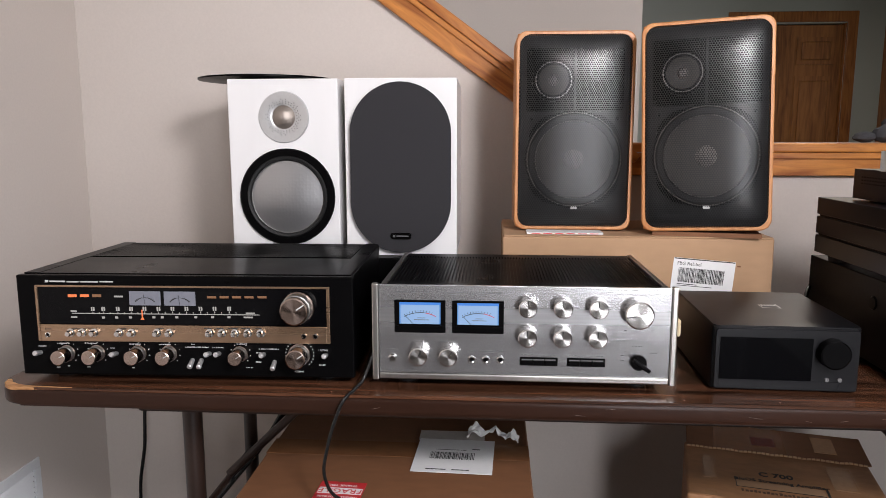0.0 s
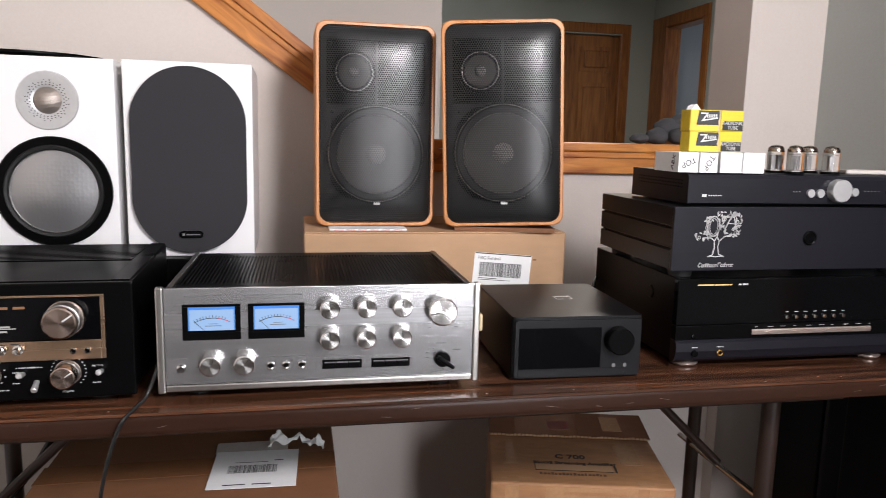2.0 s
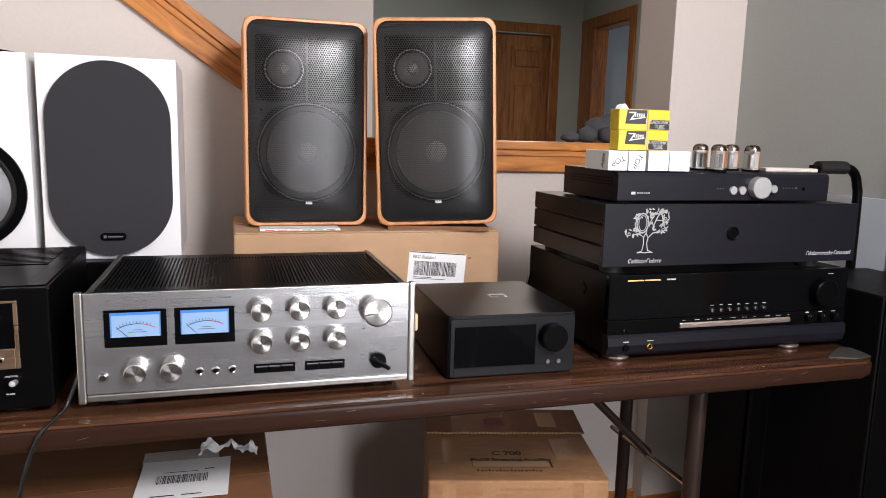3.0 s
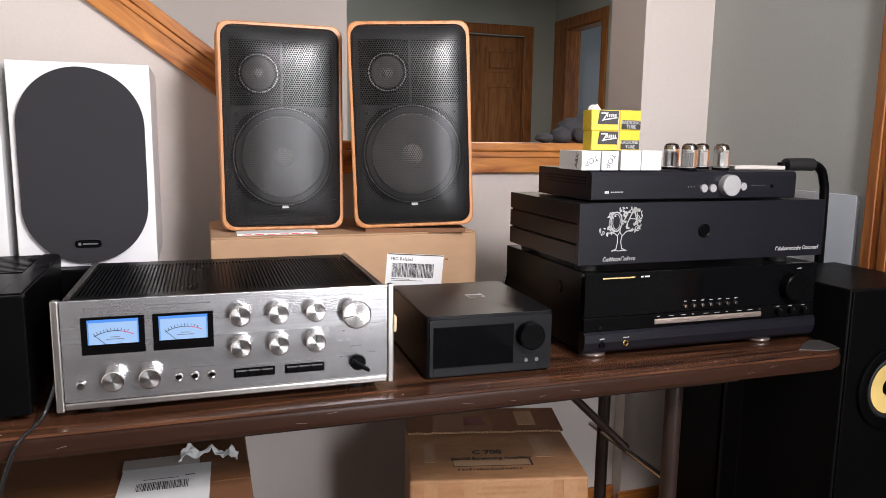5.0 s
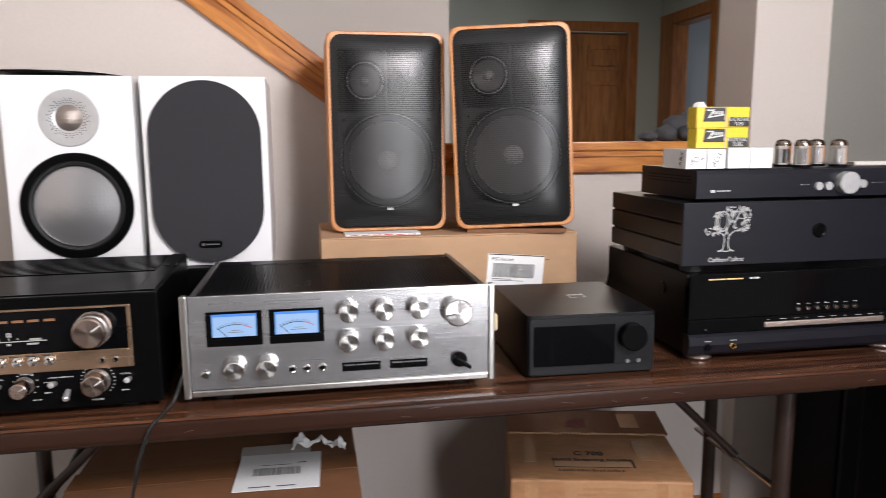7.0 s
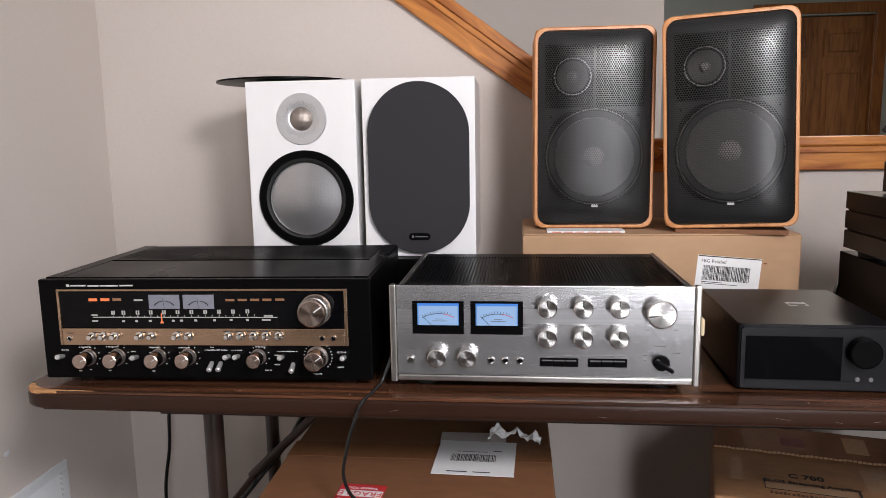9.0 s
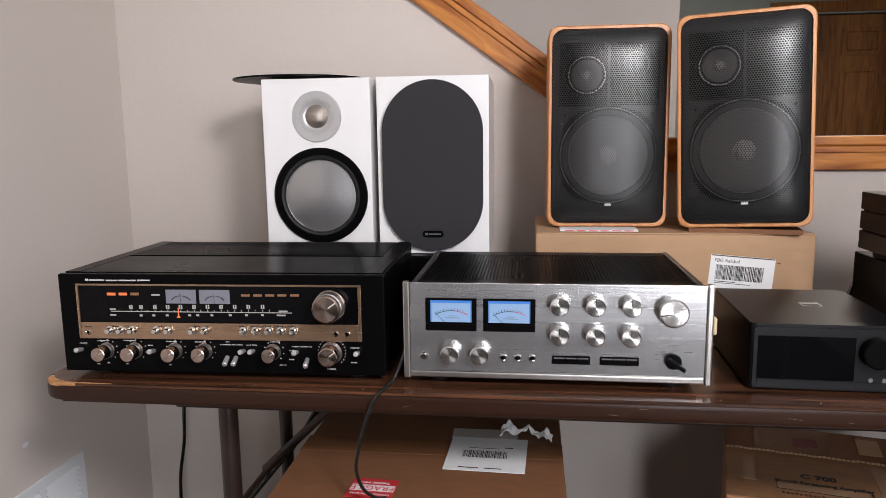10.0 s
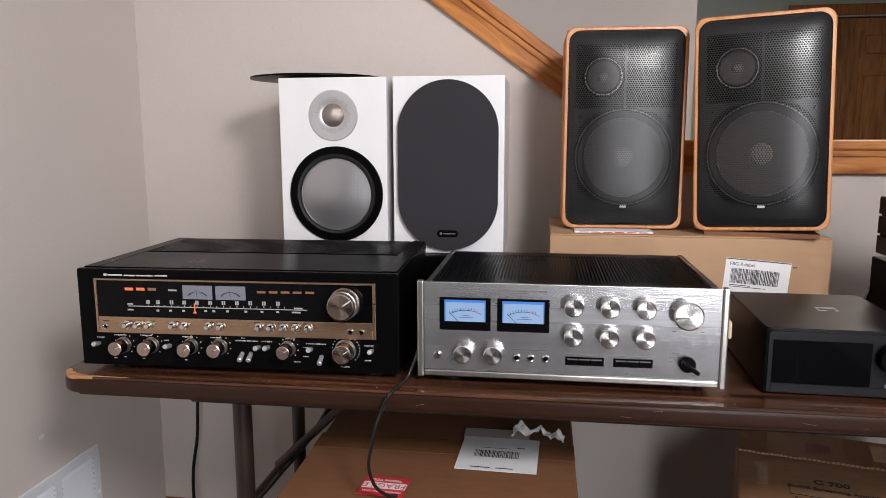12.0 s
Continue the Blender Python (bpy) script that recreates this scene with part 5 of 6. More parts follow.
# ---- white bookshelf loudspeakers ----
def white_speaker(x, y, z, rz, grille):
    W, H, D = 0.229, 0.362, 0.27
    t = thing("bookshelf_speaker", pose(x, y, z, 0, 0, rz), "white bookshelf speaker with a black oval grille on" if grille else "white bookshelf speaker with bare silver woofer and tweeter", "loudspeaker", "white bookshelf speakers")
    part("cabinet", cuboid(0, 0, 0, W, D, H, 0.0018), M_WHITE, t)
    cx = W / 2
    if grille:
        r = 0.1025
        part("grille", prism(rounded(cx - r, 0.008, cx + r, H - 0.008, r, 18), -0.012, -0.0005), M_GRILLE, t, "dark grey oval cloth grille", True)
        badge = part("badge", prism(rounded(cx - 0.022, 0.036, cx + 0.022, 0.050, 0.007, 6), -0.0145, -0.0121), M_BLACK_SATIN, t, "small black badge")
        part("badge_rim", prism(rounded(cx - 0.0195, 0.0385, cx + 0.0195, 0.0475, 0.0045, 6), -0.0153, -0.0146), M_BLACK, badge)
        part("badge_marks", bars([(cx - 0.016, 0.0405, cx - 0.0115, 0.0455), (cx - 0.009, 0.0418, cx + 0.016, 0.0442)], -0.0158, -0.0152), M_PRINT_GREY, badge)
    else:
        tw = part("tweeter", at(lathe([(0.024, -0.002), (0.030, -0.004), (0.051, -0.004), (0.0525, -0.002), (0.0525, 0)], 48), cx + 0.002, 0, 0.2845), M_SILVER, t, "silver tweeter plate", True)
        part("dome", at(lathe([(0, -0.014), (0.008, -0.0132), (0.016, -0.0095), (0.022, -0.004), (0.0245, -0.001), (0.0245, 0)], 40), cx + 0.002, 0, 0.2845), M_DOME, tw, "metal dome", True)
        holes = []
        for ring, n in ((0.0285, 30), (0.0325, 32), (0.0362, 24)):
            for k in range(n):
                a = 2 * math.pi * (k + 0.37 * ring * 1000) / n
                if ring > 0.035 and k % 3 == 0:
                    continue
                holes.append(at(lathe([(0, -0.0044), (0.0011, -0.0044), (0.0011, -0.0036)], 6), cx + 0.002 + ring * math.cos(a), 0, 0.2845 + ring * math.sin(a)))
        part("perforation", join(*holes), M_BLACK, tw)
        wz, wx = 0.121, cx + 0.0055
        wf = part("woofer", at(lathe([(0.083, -0.003), (0.085, -0.008), (0.097, -0.008), (0.100, -0.005), (0.100, 0)], 64), wx, 0, wz), M_BLACK_SATIN, t, "black woofer frame", True)
        part("surround", at(lathe([(0.0755, -0.002), (0.078, -0.0085), (0.082, -0.010), (0.0855, -0.006)], 64), wx, 0, wz), M_RUBBER, wf, "black rubber surround", True)
        part("trim_ring", at(lathe([(0.0745, -0.003), (0.0755, -0.0045), (0.0765, -0.003)], 64), wx, 0, wz), M_CHROME, wf, "thin bright ring", True)
        part("cone", at(lathe([(0, -0.0085), (0.02, -0.0078), (0.04, -0.0058), (0.06, -0.0025), (0.0747, -0.0006)], 64), wx, 0, wz), M_CONE, wf, "dimpled silver metal cone", True)
    return t


white_speaker(-0.366, 0.42, 0.8755, 0.5, False)
white_speaker(-0.122, 0.415, 0.8755, 1.0, True)
riser = thing("equipment_case", pose(-0.40, 0.385, TOP), "low black equipment case under the white speakers", "case")
part("case", cuboid(0, 0, 0.01, 0.485, 0.34, 0.135, 0.003), M_BLACK, riser)
for x in (0.05, 0.44):
    for y in (0.04, 0.2):
        part("foot", at(lathe([(0, 0), (0.015, 0), (0.015, 0.0099), (0, 0.0099)], 16, "z"), x, y, 0), M_RUBBER, riser)
disc = thing("record_disc", pose(-0.325, 0.565, 0.8755 + 0.362), "thin black disc lying on top of the white speaker", "disc")
part("plate", lathe([(0, 0.002), (0.06, 0.002), (0.10, 0.004), (0.150, 0.006), (0.150, 0.0095), (0.10, 0.0085), (0.05, 0.008), (0, 0.008)], 64, "z"), M_BLACK_SATIN, disc, "", True)
part("hub", lathe([(0, 0), (0.05, 0), (0.05, 0.0022), (0, 0.0022)], 32, "z"), M_BLACK, disc)


# ---- carton on the table and the two black-grilled loudspeakers on it ----
BOX_TOP = 0.916
bx = thing("cardboard_box", pose(0.2015, 0.425, TOP), "long plain kraft cardboard box under the wooden speakers", "box")
part("carton", cuboid(0, 0, 0, 0.547, 0.30, BOX_TOP - TOP, 0.003), M_CARD, bx)
part("top_flap", cuboid(0.002, 0.002, BOX_TOP - TOP + 0.0002, 0.545, 0.147, BOX_TOP - TOP + 0.003, 0.001), M_CARD, bx)
part("top_flap", cuboid(0.002, 0.150, BOX_TOP - TOP + 0.0002, 0.545, 0.298, BOX_TOP - TOP + 0.003, 0.001), M_CARD, bx)
part("dent", cuboid(0.476, -0.0006, 0.118, 0.483, 0.0002, 0.121, 0.0002, 1), M_CARD_B, bx)
rng = random.Random(8)
lab = part("shipping_label", put(cuboid(-0.062, -0.0008, -0.034, 0.062, 0.0, 0.034), Matrix.Translation((0.4085, 0, 0.099)) @ Matrix.Rotation(radians(4.6), 4, "Y")), M_PAPER, bx, "white barcode label stuck on askew")
LM = Matrix.Translation((0.4085, 0, 0.099)) @ Matrix.Rotation(radians(4.6), 4, "Y")
part("barcode", put(bars(barcode(-0.050, 0.042, -0.016, 0.014, rng), -0.0012, -0.0007), LM), M_INK, lab)
part("print", put(bars([(-0.061, 0.0315, 0.061, 0.0335), (-0.05, -0.0205, -0.01, -0.0192), (-0.05, -0.0235, 0.02, -0.0224)], -0.0012, -0.0007), LM), M_INK, lab)
words("FBG Relabel", 0.0098, M_INK, bx, LM @ on_front(-0.030, -0.0009, 0.0225), "print")


def wooden_speaker(x, y, rz, lean, lift, roll):
    W, H, D = 0.248, 0.416, 0.20
    m = pose(x, y, BOX_TOP + 0.003 + lift, 0, 0, rz) @ pose(0, 0, 0, -lean, roll)
    t = thing("wooden_speaker", m, "cherry-veneered vintage speaker with a bulging black perforated metal grille", "loudspeaker", "wooden speakers leaning on the box")
    part("cabinet", cuboid(0.003, 0.014, 0.003, W - 0.003, D, H - 0.003, 0.003), M_CHERRY, t, "dark side veneer")
    # wooden front frame with rounded outer corners
    out, inn = rounded(0, 0, W, H, 0.022, 6), rounded(0.0068, 0.0068, W - 0.0068, H - 0.0068, 0.024, 6)
    bm = bmesh.new()
    loops = []
    for pts, yy in ((out, 0.0138), (out, 0.002), (rounded(0.002, 0.002, W - 0.002, H - 0.002, 0.021, 6), 0.0), (inn, 0.0), (inn, 0.0138)):
        loops.append([bm.verts.new((p[0], yy, p[1])) for p in pts])
    for a, b in zip(loops, loops[1:]):
        for k in range(len(a)):
            bm.faces.new((a[k], a[(k + 1) % len(a)], b[(k + 1) % len(a)], b[k]))
    part("front_frame", bm, M_CHERRY, t, "light cherry front frame", True)
    part("baffle", cuboid(0.009, 0.004, 0.009, W - 0.009, 0.0136, H - 0.009), M_BAFFLE, t)
    # drive units on the baffle
    wz, cx = 0.150, W / 2
    part("woofer_plate", prism([(cx + 0.104 * math.cos(a) * (1.0 if abs(math.sin(2 * a)) < 0.8 else 1.08), wz + 0.104 * math.sin(a) * (1.0 if abs(math.sin(2 * a)) < 0.8 else 1.05)) for a in np.linspace(0, 2 * math.pi, 33)[:-1]], 0.0005, 0.0039), M_BLACK_SATIN, t)
    wf = part("woofer", at(lathe([(0.080, 0.0), (0.084, -0.006), (0.094, -0.006), (0.097, 0.0), (0.097, 0.004)], 56), cx, 0, wz), M_RUBBER, t, "black woofer surround", True)
    part("cone", at(lathe([(0.0215, -0.0008), (0.05, -0.0030), (0.080, -0.0055), (0.0815, 0.0)], 48), cx, 0, wz), M_CONE_GREY, wf, "grey paper cone", True)
    for rr in (0.0985, 0.0815):
        part("basket_ring", at(lathe([(rr - 0.0012, -0.004), (rr, -0.0062), (rr + 0.0012, -0.004)], 56), cx, 0, wz), M_PAPERCAP, wf, "", True)
    part("dust_cap", at(lathe([(0, -0.008), (0.01, -0.0068), (0.019, -0.0025), (0.023, 0.0025)], 32), cx, 0, wz), M_PAPERCAP, wf, "", True)
    mx, mz = 0.078, H - 0.101
    part("mid_plate", cuboid(0.022, 0.0006, H - 0.165, cx - 0.002, 0.0039, H - 0.035, 0.002), M_BLACK_SATIN, t)
    mf = part("midrange", at(lathe([(0.030, -0.001), (0.033, -0.007), (0.040, -0.008), (0.044, -0.004), (0.044, 0.002)], 48), mx, 0, mz), M_BLACK_SATIN, t, "black midrange rim", True)
    part("cone", at(lathe([(0.0115, -0.0008), (0.024, -0.0032), (0.0315, -0.006)], 40), mx, 0, mz), M_CONE_GREY, mf, "", True)
    part("dust_cap", at(lathe([(0, -0.009), (0.007, -0.007), (0.0125, 0.002)], 28), mx, 0, mz), M_PAPERCAP, mf, "", True)
    part("terminal_ring", at(lathe([(0.036, -0.0092), (0.0372, -0.0098), (0.0384, -0.0088)], 40), mx, 0, mz), M_KNURL, mf, "", True)
    part("tweeter_plate", cuboid(cx + 0.002, 0.0006, H - 0.165, W - 0.022, 0.0039, H - 0.035, 0.002), M_BLACK_SATIN, t)
    part("tweeter", at(lathe([(0, -0.006), (0.008, -0.004), (0.012, 0.0), (0.024, -0.002), (0.026, 0.002)], 32), cx + 0.055, 0, H - 0.08), M_BLACK_SATIN, t, "", True)
    for sx, sz in ((0.028, H - 0.045), (cx - 0.010, H - 0.04), (cx + 0.010, H - 0.04), (W - 0.03, H - 0.045), (0.028, H - 0.158), (W - 0.03, H - 0.150), (cx + 0.06, H - 0.045), (0.034, wz + 0.085), (W - 0.034, wz + 0.085)):
        part("screw", at(lathe([(0, -0.003), (0.0035, -0.0025), (0.0045, 0.0008)], 12), sx, 0, sz), M_BLACK_SATIN, t, "", True)
    # bulging perforated sheet
    bm = bmesh.new()
    nx, nz = 30, 44
    x0, x1, z0, z1, r = 0.0072, W - 0.0072, 0.0072, H - 0.0072, 0.024
    grid = []
    for j in range(nz + 1):
        row = []
        for i in range(nx + 1):
            u, v = -1 + 2 * i / nx, -1 + 2 * j / nz
            # pull the corners onto the rounded outline
            hx, hz = (x1 - x0) / 2, (z1 - z0) / 2
            px, pz = u * hx, v * hz
            ex, ez = abs(px) - (hx - r), abs(pz) - (hz - r)
            if ex > 0 and ez > 0:
                k = max(ex, ez) / math.hypot(ex, ez)
                px, pz = math.copysign(hx - r + ex * k, px), math.copysign(hz - r + ez * k, pz)
            bulge = 0.023 * (1 - abs(u) ** 3.2) ** 0.55 * (1 - abs(v) ** 5) ** 0.5
            row.append(bm.verts.new(((x0 + x1) / 2 + px, 0.0005 - bulge, (z0 + z1) / 2 + pz)))
        grid.append(row)
    for j in range(nz):
        for i in range(nx):
            bm.faces.new((grid[j][i], grid[j][i + 1], grid[j + 1][i + 1], grid[j + 1][i]))
    part("grille", bm, M_PERF, t, "bulging black perforated steel grille", True)
    part("badge", bars([(cx - 0.0065, 0.0465, cx + 0.0065, 0.0500), (cx - 0.0052, 0.0500, cx - 0.0032, 0.0520), (cx - 0.001, 0.0500, cx + 0.0012, 0.0522), (cx + 0.0034, 0.0500, cx + 0.0052, 0.0520)], -0.0236, -0.0205), M_PRINT, t, "small white badge")
    return t


wooden_speaker(0.2265, 0.500, 1.0, 0.6, 0.0035, 0.0)
wooden_speaker(0.4875, 0.447, -11.5, 1.2, 0.0085, -2.2)
pad = thing("folded_leaflet", pose(0.252, 0.445, BOX_TOP + 0.0032), "folded printed leaflet wedged under a speaker", "paper")
part("sheet", cuboid(0, 0, 0, 0.158, 0.05, 0.004, 0.001), M_PAPER, pad)
part("print", bars([(0.01 + k * 0.024, 0.0012, 0.028 + k * 0.024, 0.0028) for k in range(6)], -0.0004, 0.0002), M_RED, pad)
wedge = thing("foam_wedge", pose(0.53, 0.446, BOX_TOP + 0.0032, 0, 0, -11.5), "thin cardboard wedge under a speaker", "wedge")
part("body", prism([(0, 0), (0.19, 0), (0.19, 0.0045), (0, 0.0086)], -0.02, 0.19, "yz"), M_CARD_B, wedge)

# ---- cartons under the table ----
ct = thing("cardboard_box", pose(-0.225, -0.09, 0), "large brown taped cardboard box under the table", "box")
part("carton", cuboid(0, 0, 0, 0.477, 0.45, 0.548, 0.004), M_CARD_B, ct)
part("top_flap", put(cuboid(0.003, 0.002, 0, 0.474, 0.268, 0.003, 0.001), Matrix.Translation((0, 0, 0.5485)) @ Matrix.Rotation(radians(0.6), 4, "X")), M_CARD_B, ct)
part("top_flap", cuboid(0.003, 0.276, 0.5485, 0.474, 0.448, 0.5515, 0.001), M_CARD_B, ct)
part("tape_strip", cuboid(0.001, 0.243, 0.5525, 0.476, 0.305, 0.5545), M_TAPE, ct, "clear packing tape")
part("shipping_label", put(cuboid(-0.070, -0.068, 0, 0.070, 0.068, 0.0008), Matrix.Translation((0.342, 0.250, 0.5560)) @ Matrix.Rotation(radians(-2), 4, "Z")), M_PAPER, ct, "white shipping label")
LT = Matrix.Translation((0.342, 0.250, 0.5568)) @ Matrix.Rotation(radians(-2), 4, "Z") @ Matrix.Rotation(radians(-90), 4, "X")
part("barcode", put(bars(barcode(-0.036, 0.044, -0.012, 0.016, rng), -0.0002, 0.0003), LT @ Matrix.Rotation(radians(180), 4, "Y") @ Matrix.Identity(4)), M_INK, ct)
part("print", put(bars([(-0.045, -0.058, -0.01, -0.055), (0.0, -0.058, 0.03, -0.055), (0.03, 0.026, 0.045, 0.029), (-0.035, 0.022, 0.02, 0.0235)], -0.0002, 0.0003), LT), M_INK, ct)
part("paper_sleeve", put(cuboid(-0.068, 0, 0, 0.055, 0.045, 0.0006), Matrix.Translation((0.34, 0.314, 0.5558))), M_PAPER_GREY, ct, "grey torn label backing")
bm = bmesh.new()
spine = [Vector(p) for p in ((0.362, 0.335, 0.562), (0.372, 0.342, 0.572), (0.386, 0.338, 0.566), (0.40, 0.34, 0.563), (0.416, 0.345, 0.572), (0.425, 0.335, 0.566), (0.436, 0.325, 0.562), (0.447, 0.322, 0.570), (0.458, 0.312, 0.561))]
widths = (0.010, 0.015, 0.009, 0.004, 0.005, 0.008, 0.006, 0.012, 0.009)
rows = []
for k in range(33):
    u = k / 32 * 8
    i, f = min(int(u), 7), u - min(int(u), 7)
    p, w = spine[i].lerp(spine[i + 1], f), widths[i] * (1 - f) + widths[i + 1] * f
    row = []
    for j in range(6):
        q = p + Vector((0.2 * w, w, 0.35 * w)) * (j / 5 * 2 - 1)
        n = noise.noise_vector(q * 95)
        row.append(bm.verts.new((q.x + 0.004 * n.x, q.y + 0.004 * n.y, max(0.5565, q.z + 0.009 * n.z))))
    rows.append(row)
for ra, rb in zip(rows, rows[1:]):
    for j in range(5):
        bm.faces.new((ra[j], rb[j], rb[j + 1], ra[j + 1]))
torn = part("torn_paper", bm, M_PAPER, ct, "curled strip of torn white paper")
torn.modifiers.new("thickness", "SOLIDIFY").thickness = 0.0008
st = part("fragile_sticker", put(cuboid(-0.038, -0.032, 0, 0.038, 0.032, 0.0006), Matrix.Translation((0.165, 0.108, 0.5545)) @ Matrix.Rotation(radians(-3), 4, "Z")), M_RED, ct, "red and white warning sticker")
SM = Matrix.Translation((0.165, 0.108, 0.5552)) @ Matrix.Rotation(radians(177), 4, "Z")
part("white_field", put(cuboid(-0.036, -0.011, 0, 0.036, 0.0085, 0.0003), SM), M_PAPER, ct)
words("FRAGILE", 0.0195, M_RED, ct, SM @ Matrix.Translation((0, -0.001, 0.0006)), "sticker_print")
words("THANK YOU", 0.0085, M_PAPER, ct, SM @ Matrix.Translation((0, -0.0195, 0.0003)), "sticker_print")
words("HANDLE WITH CARE", 0.0068, M_PAPER, ct, SM @ Matrix.Translation((0, 0.0185, 0.0003)), "sticker_print")

cb = thing("cardboard_box", pose(0.572, 0.318, 0, 0, 0, -13.2), "scuffed taped cardboard box of a streaming amplifier", "box")
BW, BD, BH = 0.376, 0.262, 0.42
part("carton", cuboid(0, 0, 0, BW, BD, BH, 0.005), M_CARD_C, cb)
for x0, x1, z0 in ((0.030, 0.058, 0.075), (0.112, 0.300, 0.20), (0.322, 0.352, 0.10)):
    part("tape_strip", cuboid(x0, -0.0008, BH - z0, x1, 0.0001, BH - 0.006), M_TAPE_PALE, cb, "clear packing tape")
for x0, y0, x1, y1 in ((0.036, 0.085, 0.060, 0.195), (0.285, 0.100, 0.330, 0.205), (0.035, 0.004, 0.058, 0.026), (0.300, 0.004, 0.335, 0.022)):
    part("tape_strip", cuboid(x0, y0, BH, x1, y1, BH + 0.0006), M_TAPE_PALE, cb, "clear packing tape")
# outlined label stuck over the printed line
part("label_patch", cuboid(0.098, 0.062, BH, 0.262, 0.090, BH + 0.0004), M_CARD, cb, "pale stuck-on label")
part("print", join(cuboid(0.097, 0.061, BH, 0.263, 0.0622, BH + 0.0008), cuboid(0.097, 0.0624, BH, 0.0984, 0.0995, BH + 0.0008), cuboid(0.266, 0.060, BH, 0.2705, 0.092, BH + 0.0008)), M_INK, cb)
# rear flap standing up behind the printed flap, with a corrugated edge
FM = Matrix.Translation((0.004, BD - 0.030, BH + 0.001)) @ Matrix.Rotation(radians(5), 4, "X")
# darker card carries the shade under the table as well as the tape
part("raised_flap", put(cuboid(0, 0, 0, BW, 0.12, 0.004, 0.001), FM), M_CARD_B, cb, "raised taped rear flap, table shade put into its darker brown")
part("corrugated_edge", join(*[tube([(0.006 + k * 0.0092, BD - 0.032 - 0.0012 * math.sin(k * 1.7), BH + 0.0045 + 0.0008 * math.sin(k * 0.9)), (0.0125 + k * 0.0092, BD - 0.032 - 0.0012 * math.sin(k * 1.7 + 1), BH + 0.0045 + 0.0008 * math.sin(k * 0.9 + 1))], 0.0026, 6, False) for k in range(40)]), M_CARD, cb)
part("tape_strip", put(cuboid(0.06, -0.002, 0.0042, 0.21, 0.115, 0.0050), FM), M_TAPE, cb, "clear packing tape")
part("tape_strip", put(cuboid(0.27, 0.03, 0.0042, 0.315, 0.10, 0.0050), FM), M_TAPE_PALE, cb, "clear packing tape")
part("red_patch", put(cuboid(0.14, 0.03, 0.0051, 0.19, 0.07, 0.0056), FM), M_RED_DULL, cb, "faded red print")
words("C 700", 0.027, M_INK, cb, Matrix.Translation((0.178, 0.128, BH + 0.0009)), "print", bold=0.0007)
words("BluOS Streaming Amplifier", 0.0165, M_INK, cb, Matrix.Translation((0.184, 0.097, BH + 0.0009)), "print", bold=0.0004)
part("print", join(*[cuboid(0.105 + k * 0.0078, 0.042, BH, 0.105 + k * 0.0078 + (0.0058 if k % 4 else 0.0044), 0.049 + (0.0025 if k % 3 == 0 else 0), BH + 0.0007) for k in range(18)]), M_PRINT_BROWN, cb, "worn brown print")
part("print", bars([(0.088, BH - 0.062, 0.112, BH - 0.040), (0.205, BH - 0.046, 0.222, BH - 0.042)], -0.0012, -0.0007), M_RED, cb)
part("print", bars(dashes([(0.15, BH - 0.022, 0.28, BH - 0.016), (0.14, BH - 0.034, 0.25, BH - 0.029)], random.Random(17)), -0.0012, -0.0007), M_CARD_C, cb)

# ---- black loudspeakers at the table's end ----
def tower(x, y, z, w, d, h, rz, drivers, label):
    t = thing("floor_speaker", pose(x, y, z, 0, 0, rz), label, "loudspeaker", "black speakers beside the table")
    part("cabinet", cuboid(0, 0, 0.0222, w, d, h, 0.003), M_VINYL, t)
    part("plinth", cuboid(-0.006, -0.008, 0, w + 0.006, d + 0.006, 0.022, 0.003), M_BLACK, t)
    if not drivers:
        part("front_grille", cuboid(0.006, -0.012, 0.03, w - 0.006, -0.0003, h - 0.006, 0.003), M_GRILLE, t, "dark cloth grille")
    if drivers:
        cx, cz = w / 2, h - 0.200
        part("baffle", cuboid(0.004, -0.004, 0.004, w - 0.004, -0.0002, h - 0.004, 0.0015), M_BLACK, t)
        fr_ = part("woofer", at(lathe([(0.060, -0.002), (0.064, -0.008), (0.076, -0.010), (0.084, -0.007), (0.085, 0.0)], 56), cx, -0.004, cz), M_BLACK_SATIN, t, "black woofer rim", True)
        part("surround", at(lathe([(0.051, -0.001), (0.055, -0.007), (0.060, -0.007), (0.064, -0.003)], 56), cx, -0.004, cz), M_RUBBER, fr_, "", True)
        part("cone", at(lathe([(0.016, -0.0003), (0.035, -0.0022), (0.052, -0.0045)], 56), cx, -0.004, cz), M_KEVLAR, fr_, "yellow woven cone", True)
        part("phase_plug", at(lathe([(0, -0.018), (0.008, -0.016), (0.014, -0.010), (0.0175, -0.0005), (0.0175, 0)], 32), cx, -0.004, cz), M_BLACK_SATIN, fr_, "", True)
    return t


tower(1.338, 0.0, 0, 0.236, 0.26, 0.845, 0, True, "tall black ash speaker with a yellow woven woofer")
tower(1.478, 0.49, 0, 0.10, 0.20, 0.66, 0, False, "slim black ash speaker cabinet standing behind the table end")

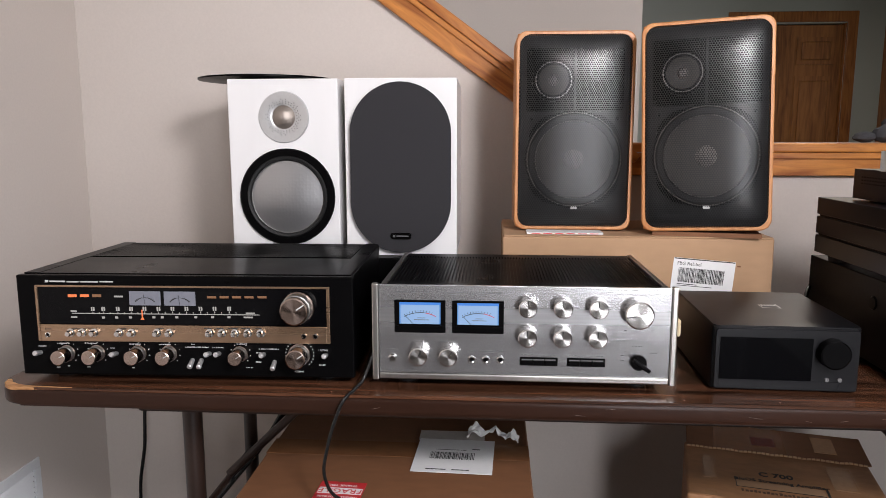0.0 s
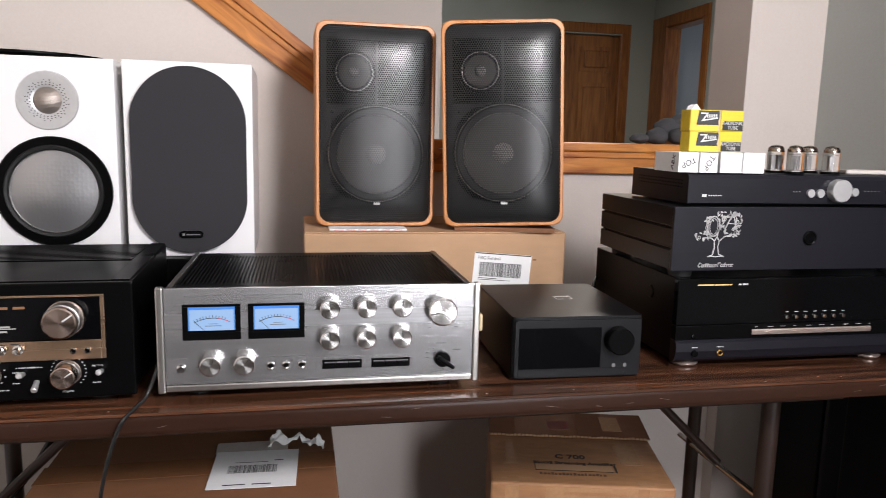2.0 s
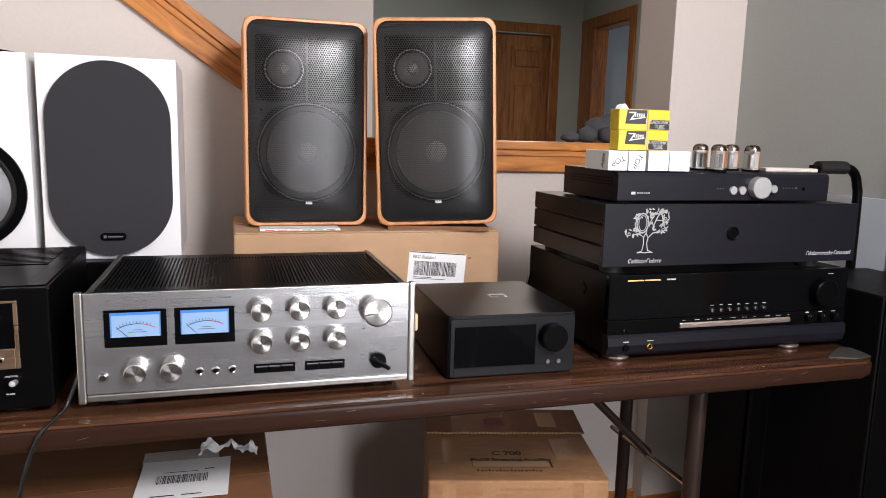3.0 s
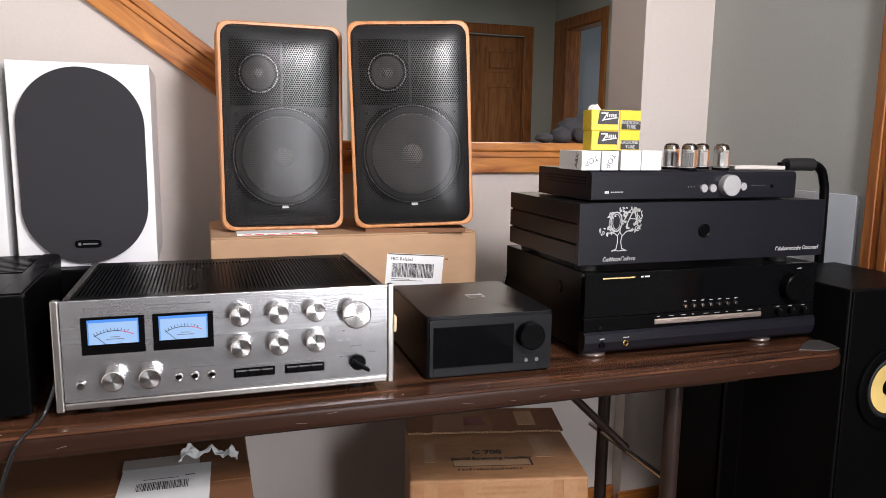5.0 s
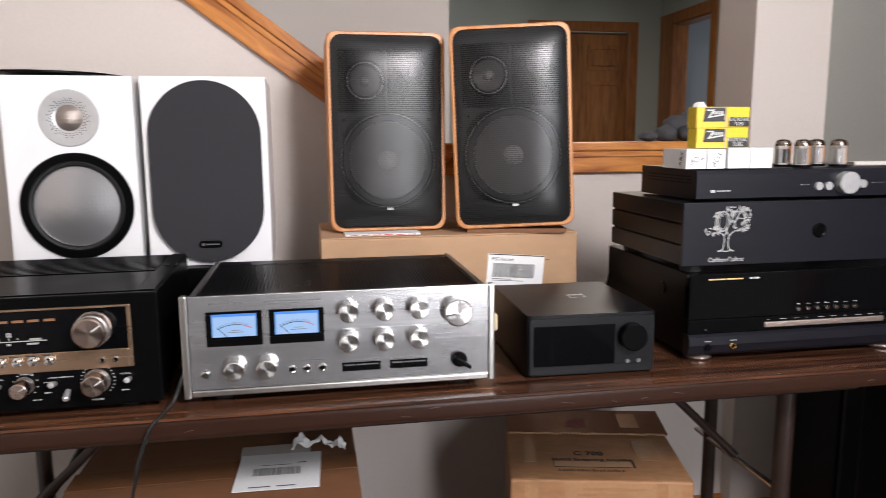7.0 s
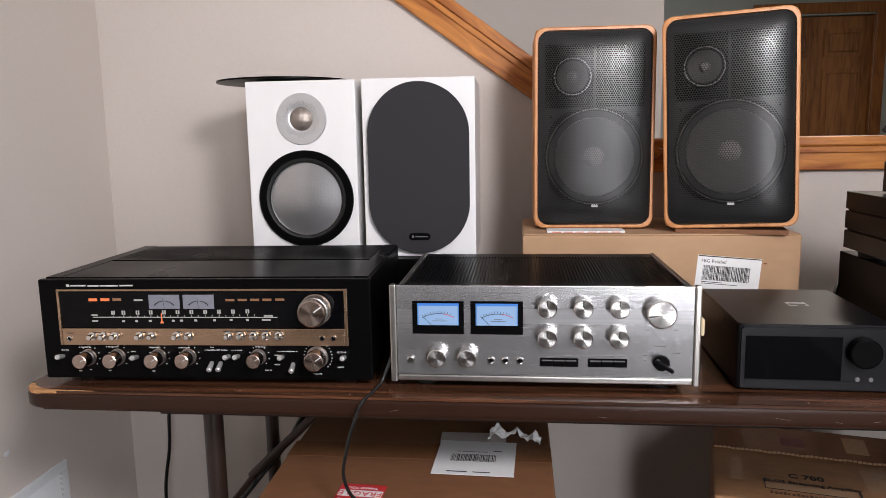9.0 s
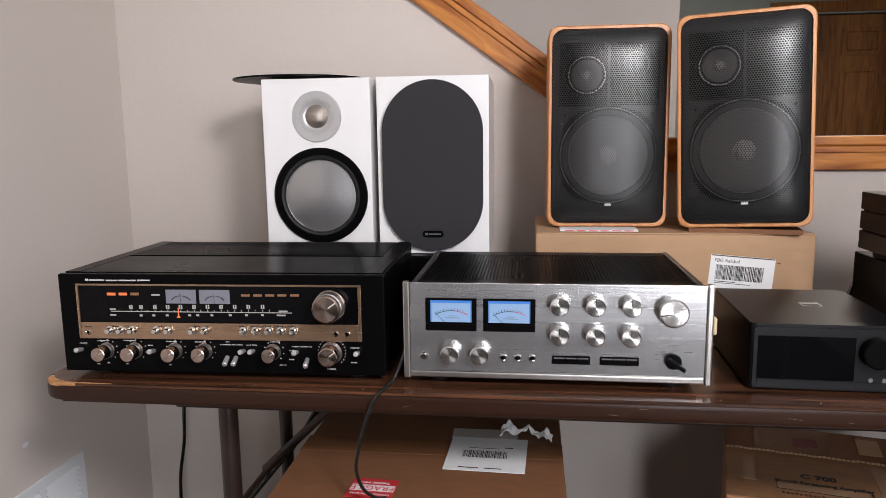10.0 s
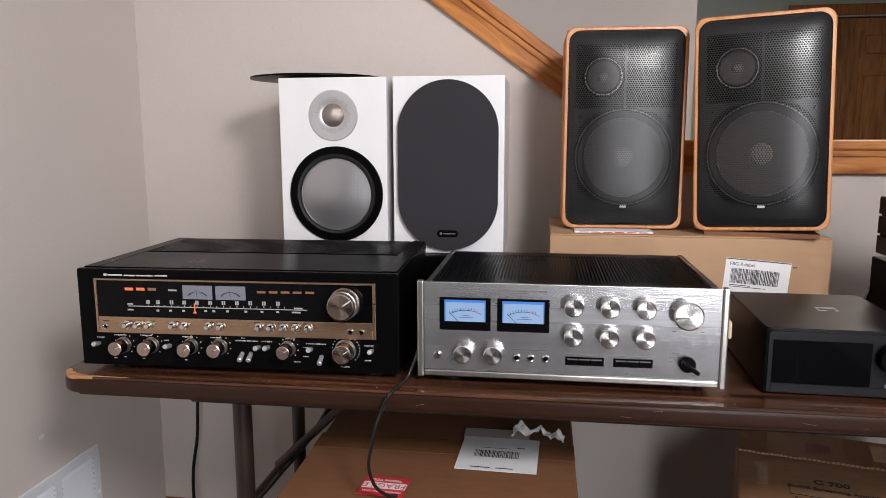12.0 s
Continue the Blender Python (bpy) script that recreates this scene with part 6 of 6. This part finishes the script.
# ---- hand truck behind the stack ----
ht = thing("hand_truck", Matrix(), "black tubular hand truck with foam grip leaning by the wall", "hand truck")
part("handle_tube", tube([(1.446, 0.30, 1.066), (1.506, 0.30, 1.068), (1.542, 0.30, 1.060), (1.559, 0.30, 1.03), (1.566, 0.30, 0.95), (1.571, 0.30, 0.5), (1.571, 0.30, 0.012)], 0.0105, 14), M_BLACK_SATIN, ht, "", True)
part("grip", tube([(1.445, 0.30, 1.0662), (1.49, 0.30, 1.0675), (1.521, 0.30, 1.0665)], 0.0145, 16), M_RUBBER, ht, "black foam grip", True)
part("handle_tube", tube([(1.450, 0.301, 1.064), (1.440, 0.301, 1.056), (1.436, 0.301, 1.03), (1.434, 0.301, 0.6), (1.434, 0.301, 0.012)], 0.0105, 14), M_BLACK_SATIN, ht, "", True)
part("toe_plate", cuboid(1.40, 0.27, 0.0, 1.597, 0.45, 0.012, 0.002), M_BLACK, ht)
wb = thing("leaning_board", pose(RIGHT - 0.012, 0.232, 0), "pale blue-white board standing against the grey wall", "board")
part("sheet", cuboid(0, 0, 0, 0.010, 0.52, 1.0, 0.001), M_BOARD, wb)
# ---- grey knitted bundle on the sill ----
bd = thing("knitted_bundle", pose(1.135, 0.90, 1.106), "rumpled grey knitted gloves lying on the wooden sill", "gloves")
rng = random.Random(21)
lumps = []
for x, y, z, a, b, c in ((0.0, 0.0, 0.014, 0.032, 0.03, 0.014), (0.06, 0.01, 0.022, 0.04, 0.035, 0.024), (0.115, -0.01, 0.022, 0.035, 0.04, 0.024), (0.10, 0.03, 0.045, 0.05, 0.035, 0.028), (0.16, 0.0, 0.028, 0.04, 0.035, 0.030), (0.145, 0.03, 0.062, 0.04, 0.03, 0.026), (0.20, 0.01, 0.03, 0.04, 0.04, 0.032)):
    bm = bmesh.new()
    bmesh.ops.create_icosphere(bm, subdivisions=3, radius=1)
    for v in bm.verts:
        v.co *= 1 + 0.16 * noise.noise(v.co * 1.7 + Vector((x * 50, y * 50, 3)))
    lumps.append(put(bm, Matrix.Translation((x, y, z)) @ Matrix.Diagonal((a * 0.85, b * 0.85, c, 1))))
for bm in lumps:
    part("fold", bm, M_PLUSH, bd, "", True)

# ---- cables ----
cable = thing("power_cable", Matrix(), "black power cable hanging over the table edge", "cable")
part("cord", tube([(-0.010, 0.20, TOP + 0.006), (-0.012, 0.05, TOP + 0.03), (0.003, 0.012, TOP + 0.06), (-0.012, -0.01, TOP + 0.016), (-0.022, -0.03, TOP + 0.006), (-0.036, -0.052, TOP - 0.006), (-0.050, -0.056, 0.70), (-0.062, -0.056, 0.655), (-0.068, -0.05, 0.62), (-0.060, -0.045, 0.588), (-0.045, -0.032, 0.567), (-0.03, -0.022, 0.5615)], 0.0026, 10), M_CABLE, cable, "", True)
cable = thing("power_cable", Matrix(), "black cable hanging behind the table", "cable")
part("cord", tube([(-0.70, 0.66, 0.75), (-0.702, 0.66, 0.5), (-0.706, 0.65, 0.42), (-0.712, 0.65, 0.33), (-0.73, 0.65, 0.22), (-0.728, 0.65, 0.1), (-0.70, 0.65, 0.006), (-0.5, 0.6, 0.006)], 0.0045, 10), M_CABLE, cable, "", True)
cable = thing("power_cable", Matrix(), "black cable behind the streaming amplifier", "cable")
part("cord", tube([(0.73, 0.26, TOP + 0.03), (0.76, 0.30, TOP + 0.055), (0.79, 0.36, TOP + 0.08), (0.82, 0.40, TOP + 0.09), (0.86, 0.395, TOP + 0.075)], 0.004, 10), M_CABLE, cable, "", True)
cable = thing("power_cable", Matrix(), "black cables running down beside the brown box", "cable")
part("cord", tube([(-0.16, 0.30, 0.70), (-0.24, 0.27, 0.56), (-0.31, 0.25, 0.47), (-0.40, 0.22, 0.36), (-0.47, 0.2, 0.25), (-0.5, 0.2, 0.006)], 0.0055, 10), M_CABLE, cable, "", True)
part("cord", tube([(-0.17, 0.285, 0.70), (-0.25, 0.255, 0.545), (-0.32, 0.235, 0.455), (-0.41, 0.205, 0.345), (-0.47, 0.19, 0.24), (-0.49, 0.18, 0.006)], 0.0045, 10), M_CABLE, cable, "", True)
tag = thing("cable_tag", pose(0.458, 0.016, TOP + 0.082), "small cream plastic tag on the amplifier's side", "tag")
part("body", cuboid(0, 0, 0, 0.007, 0.02, 0.027, 0.003), M_AGED, tag)
